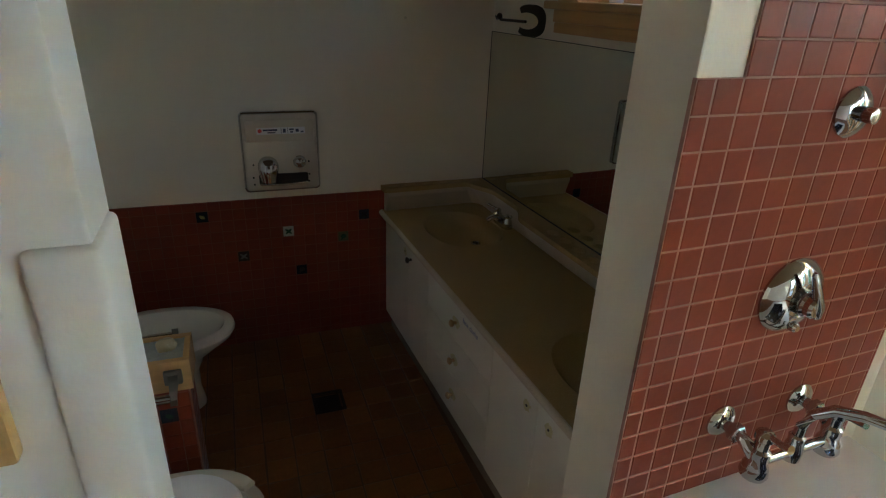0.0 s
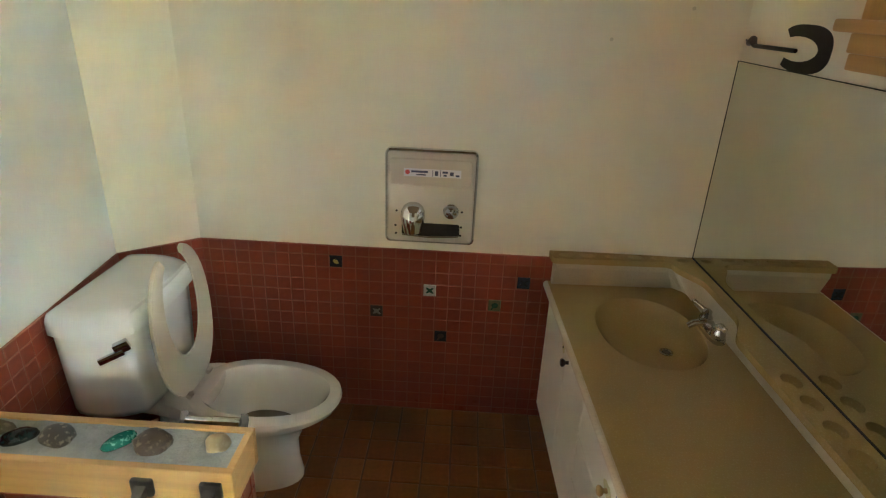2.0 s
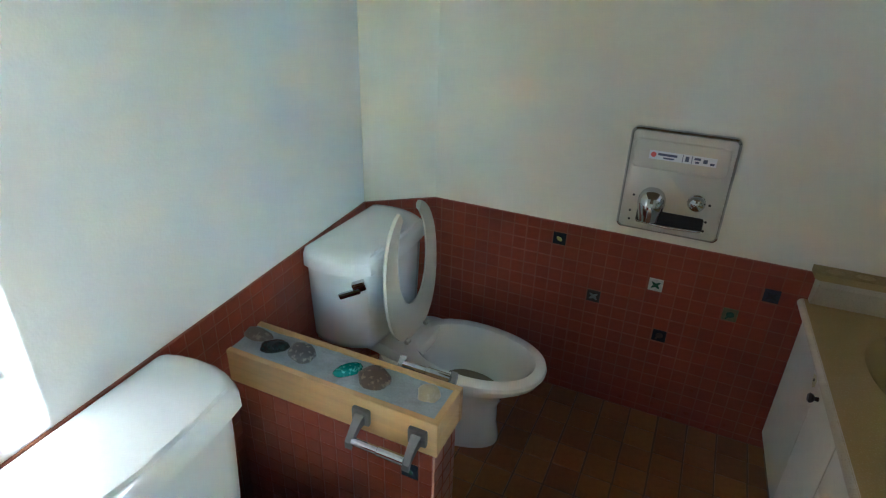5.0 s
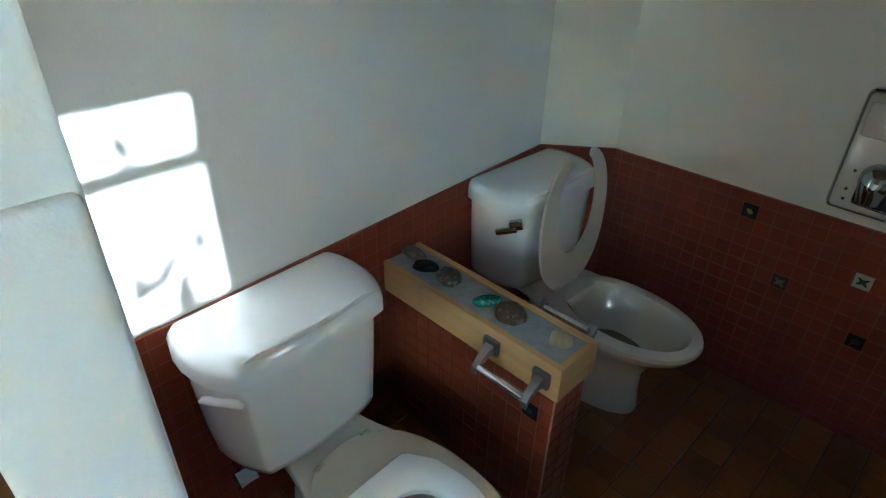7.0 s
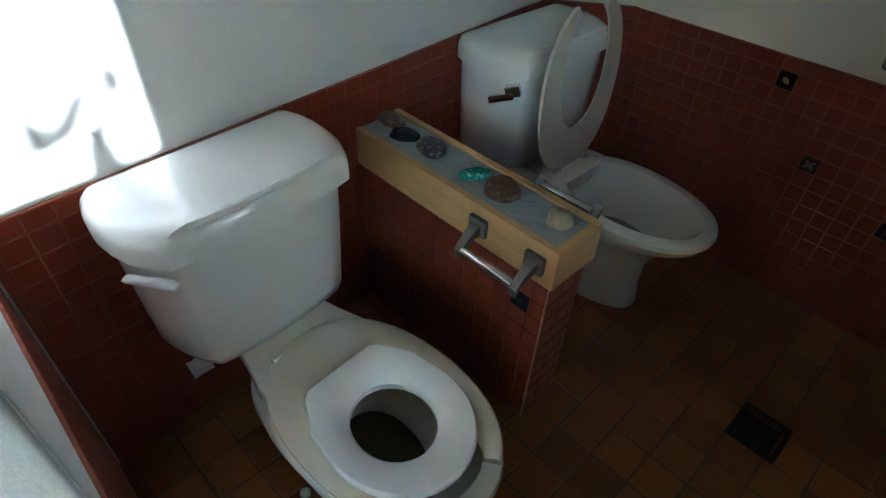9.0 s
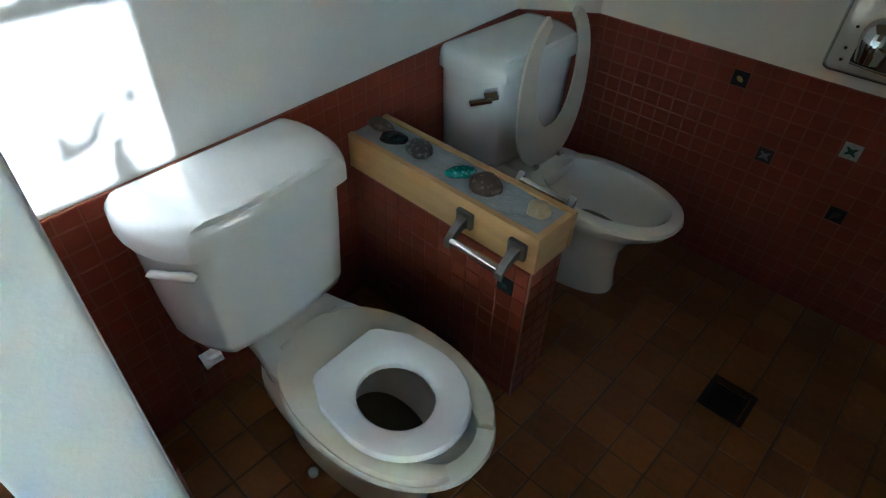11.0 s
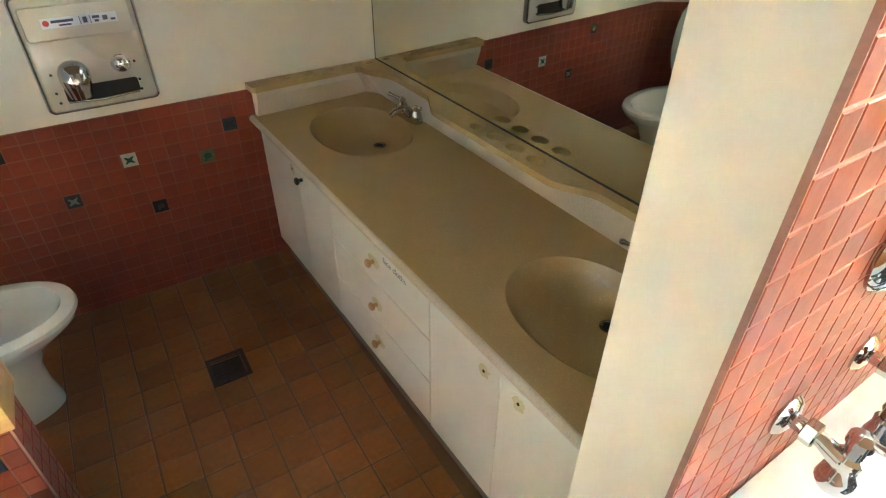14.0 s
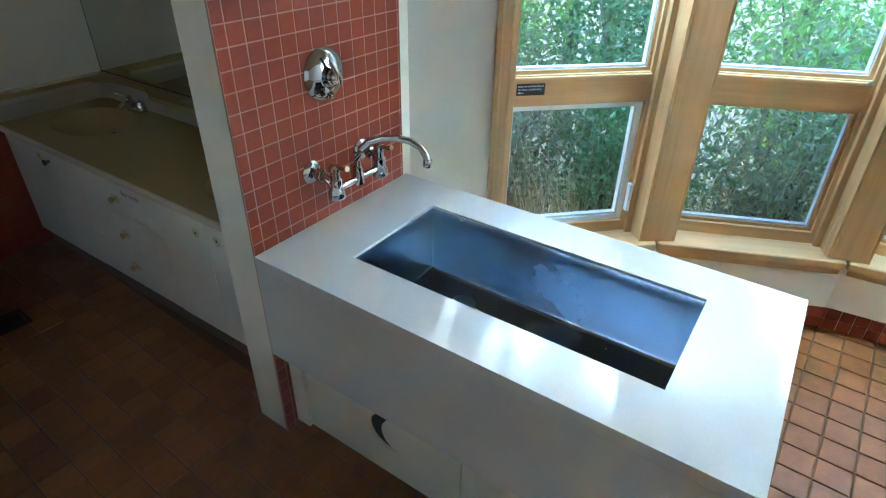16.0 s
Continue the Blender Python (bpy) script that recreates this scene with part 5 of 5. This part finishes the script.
PP = pose(0, 0.9095, 0) @ R180
g = grout("wainscot_partition", PP, 0.0, 0.68, 0, TOPT, "terracotta red tile wainscot on the partition")
lay(g, PP, grid(0.0, 0.675, 0.0, TOPT, 0.0, AZ, P, 0.0029), TILE, wobble=0.35)
for m_, x0, x1, ax in ((pose(0, 1.7965, 0), -0.745, -0.043, -0.112 - P / 2), (pose(0, 1.9295, 0) @ R180, 0.043, 0.745, 0.043), (pose(-0.0425, 0, 0) @ R90, 1.794, 1.932, 1.794)):
    sk2 = [bx(-0.112, 0.430)] if x0 < -0.1 else []
    lay(hw, m_, grid(x0, x1, 0.0, 0.528, ax, 0.430 - P / 2, P, 0.0029, sk2), TILE, wobble=0.35)
deco(pose(0, 1.7965, 0), -0.112, 0.430, (BLUEB, "green-black"), GREEN, "leaf")
part("corner_joint", box(-0.0420, -0.0374, 1.7918, 1.7964, 0, 0.528), GROUT, hw)
# stepped tile field on the pier
STEPS = [(0.0, 0.695, 0.0, 1.610), (0.092, 0.564, 1.610, 1.718), (0.184, 0.472, 1.718, 1.826)]
for q, (x0, x1, z0, z1) in enumerate(STEPS):
    g = grout("tiled_pier_face", PW, x0, x1, z0, z1, "terracotta red tile field stepped at its top")
    cl = grid(x0, x1, z0, z1, 0.037, 1.610, 0.0540, 0.0025, (), 0.0547)
    cl.sort(key=lambda c: -c[1])
    lay(g, PW, cl, TILE, wobble=0.3)
# floor
FM = pose(0, 0, -0.0055, -90, 0, 0)
cl = grid(-0.80, 0.92, 0.93, 2.86, 0.458 - FP / 2 - 0.012, 2.188, FP, 0.006, [(0.392, 0.524, 2.190, 2.330)])
cl.sort(key=lambda c: abs(c[0] - 0.4) + abs(c[1] - 2.0))
lay(floor, FM, cl, FTILE, 0.0055, 0.003, 300, wobble=0.3, jog=0.0012)
cl = grid(-2.4, 3.0, -3.0, 0.93, 0.458 - FP / 2 - 0.012, 2.188, FP, 0.006)
lay(floor, FM, cl, FTILE, 0.0055, 0.003, 0, wobble=0.3, jog=0.0012)
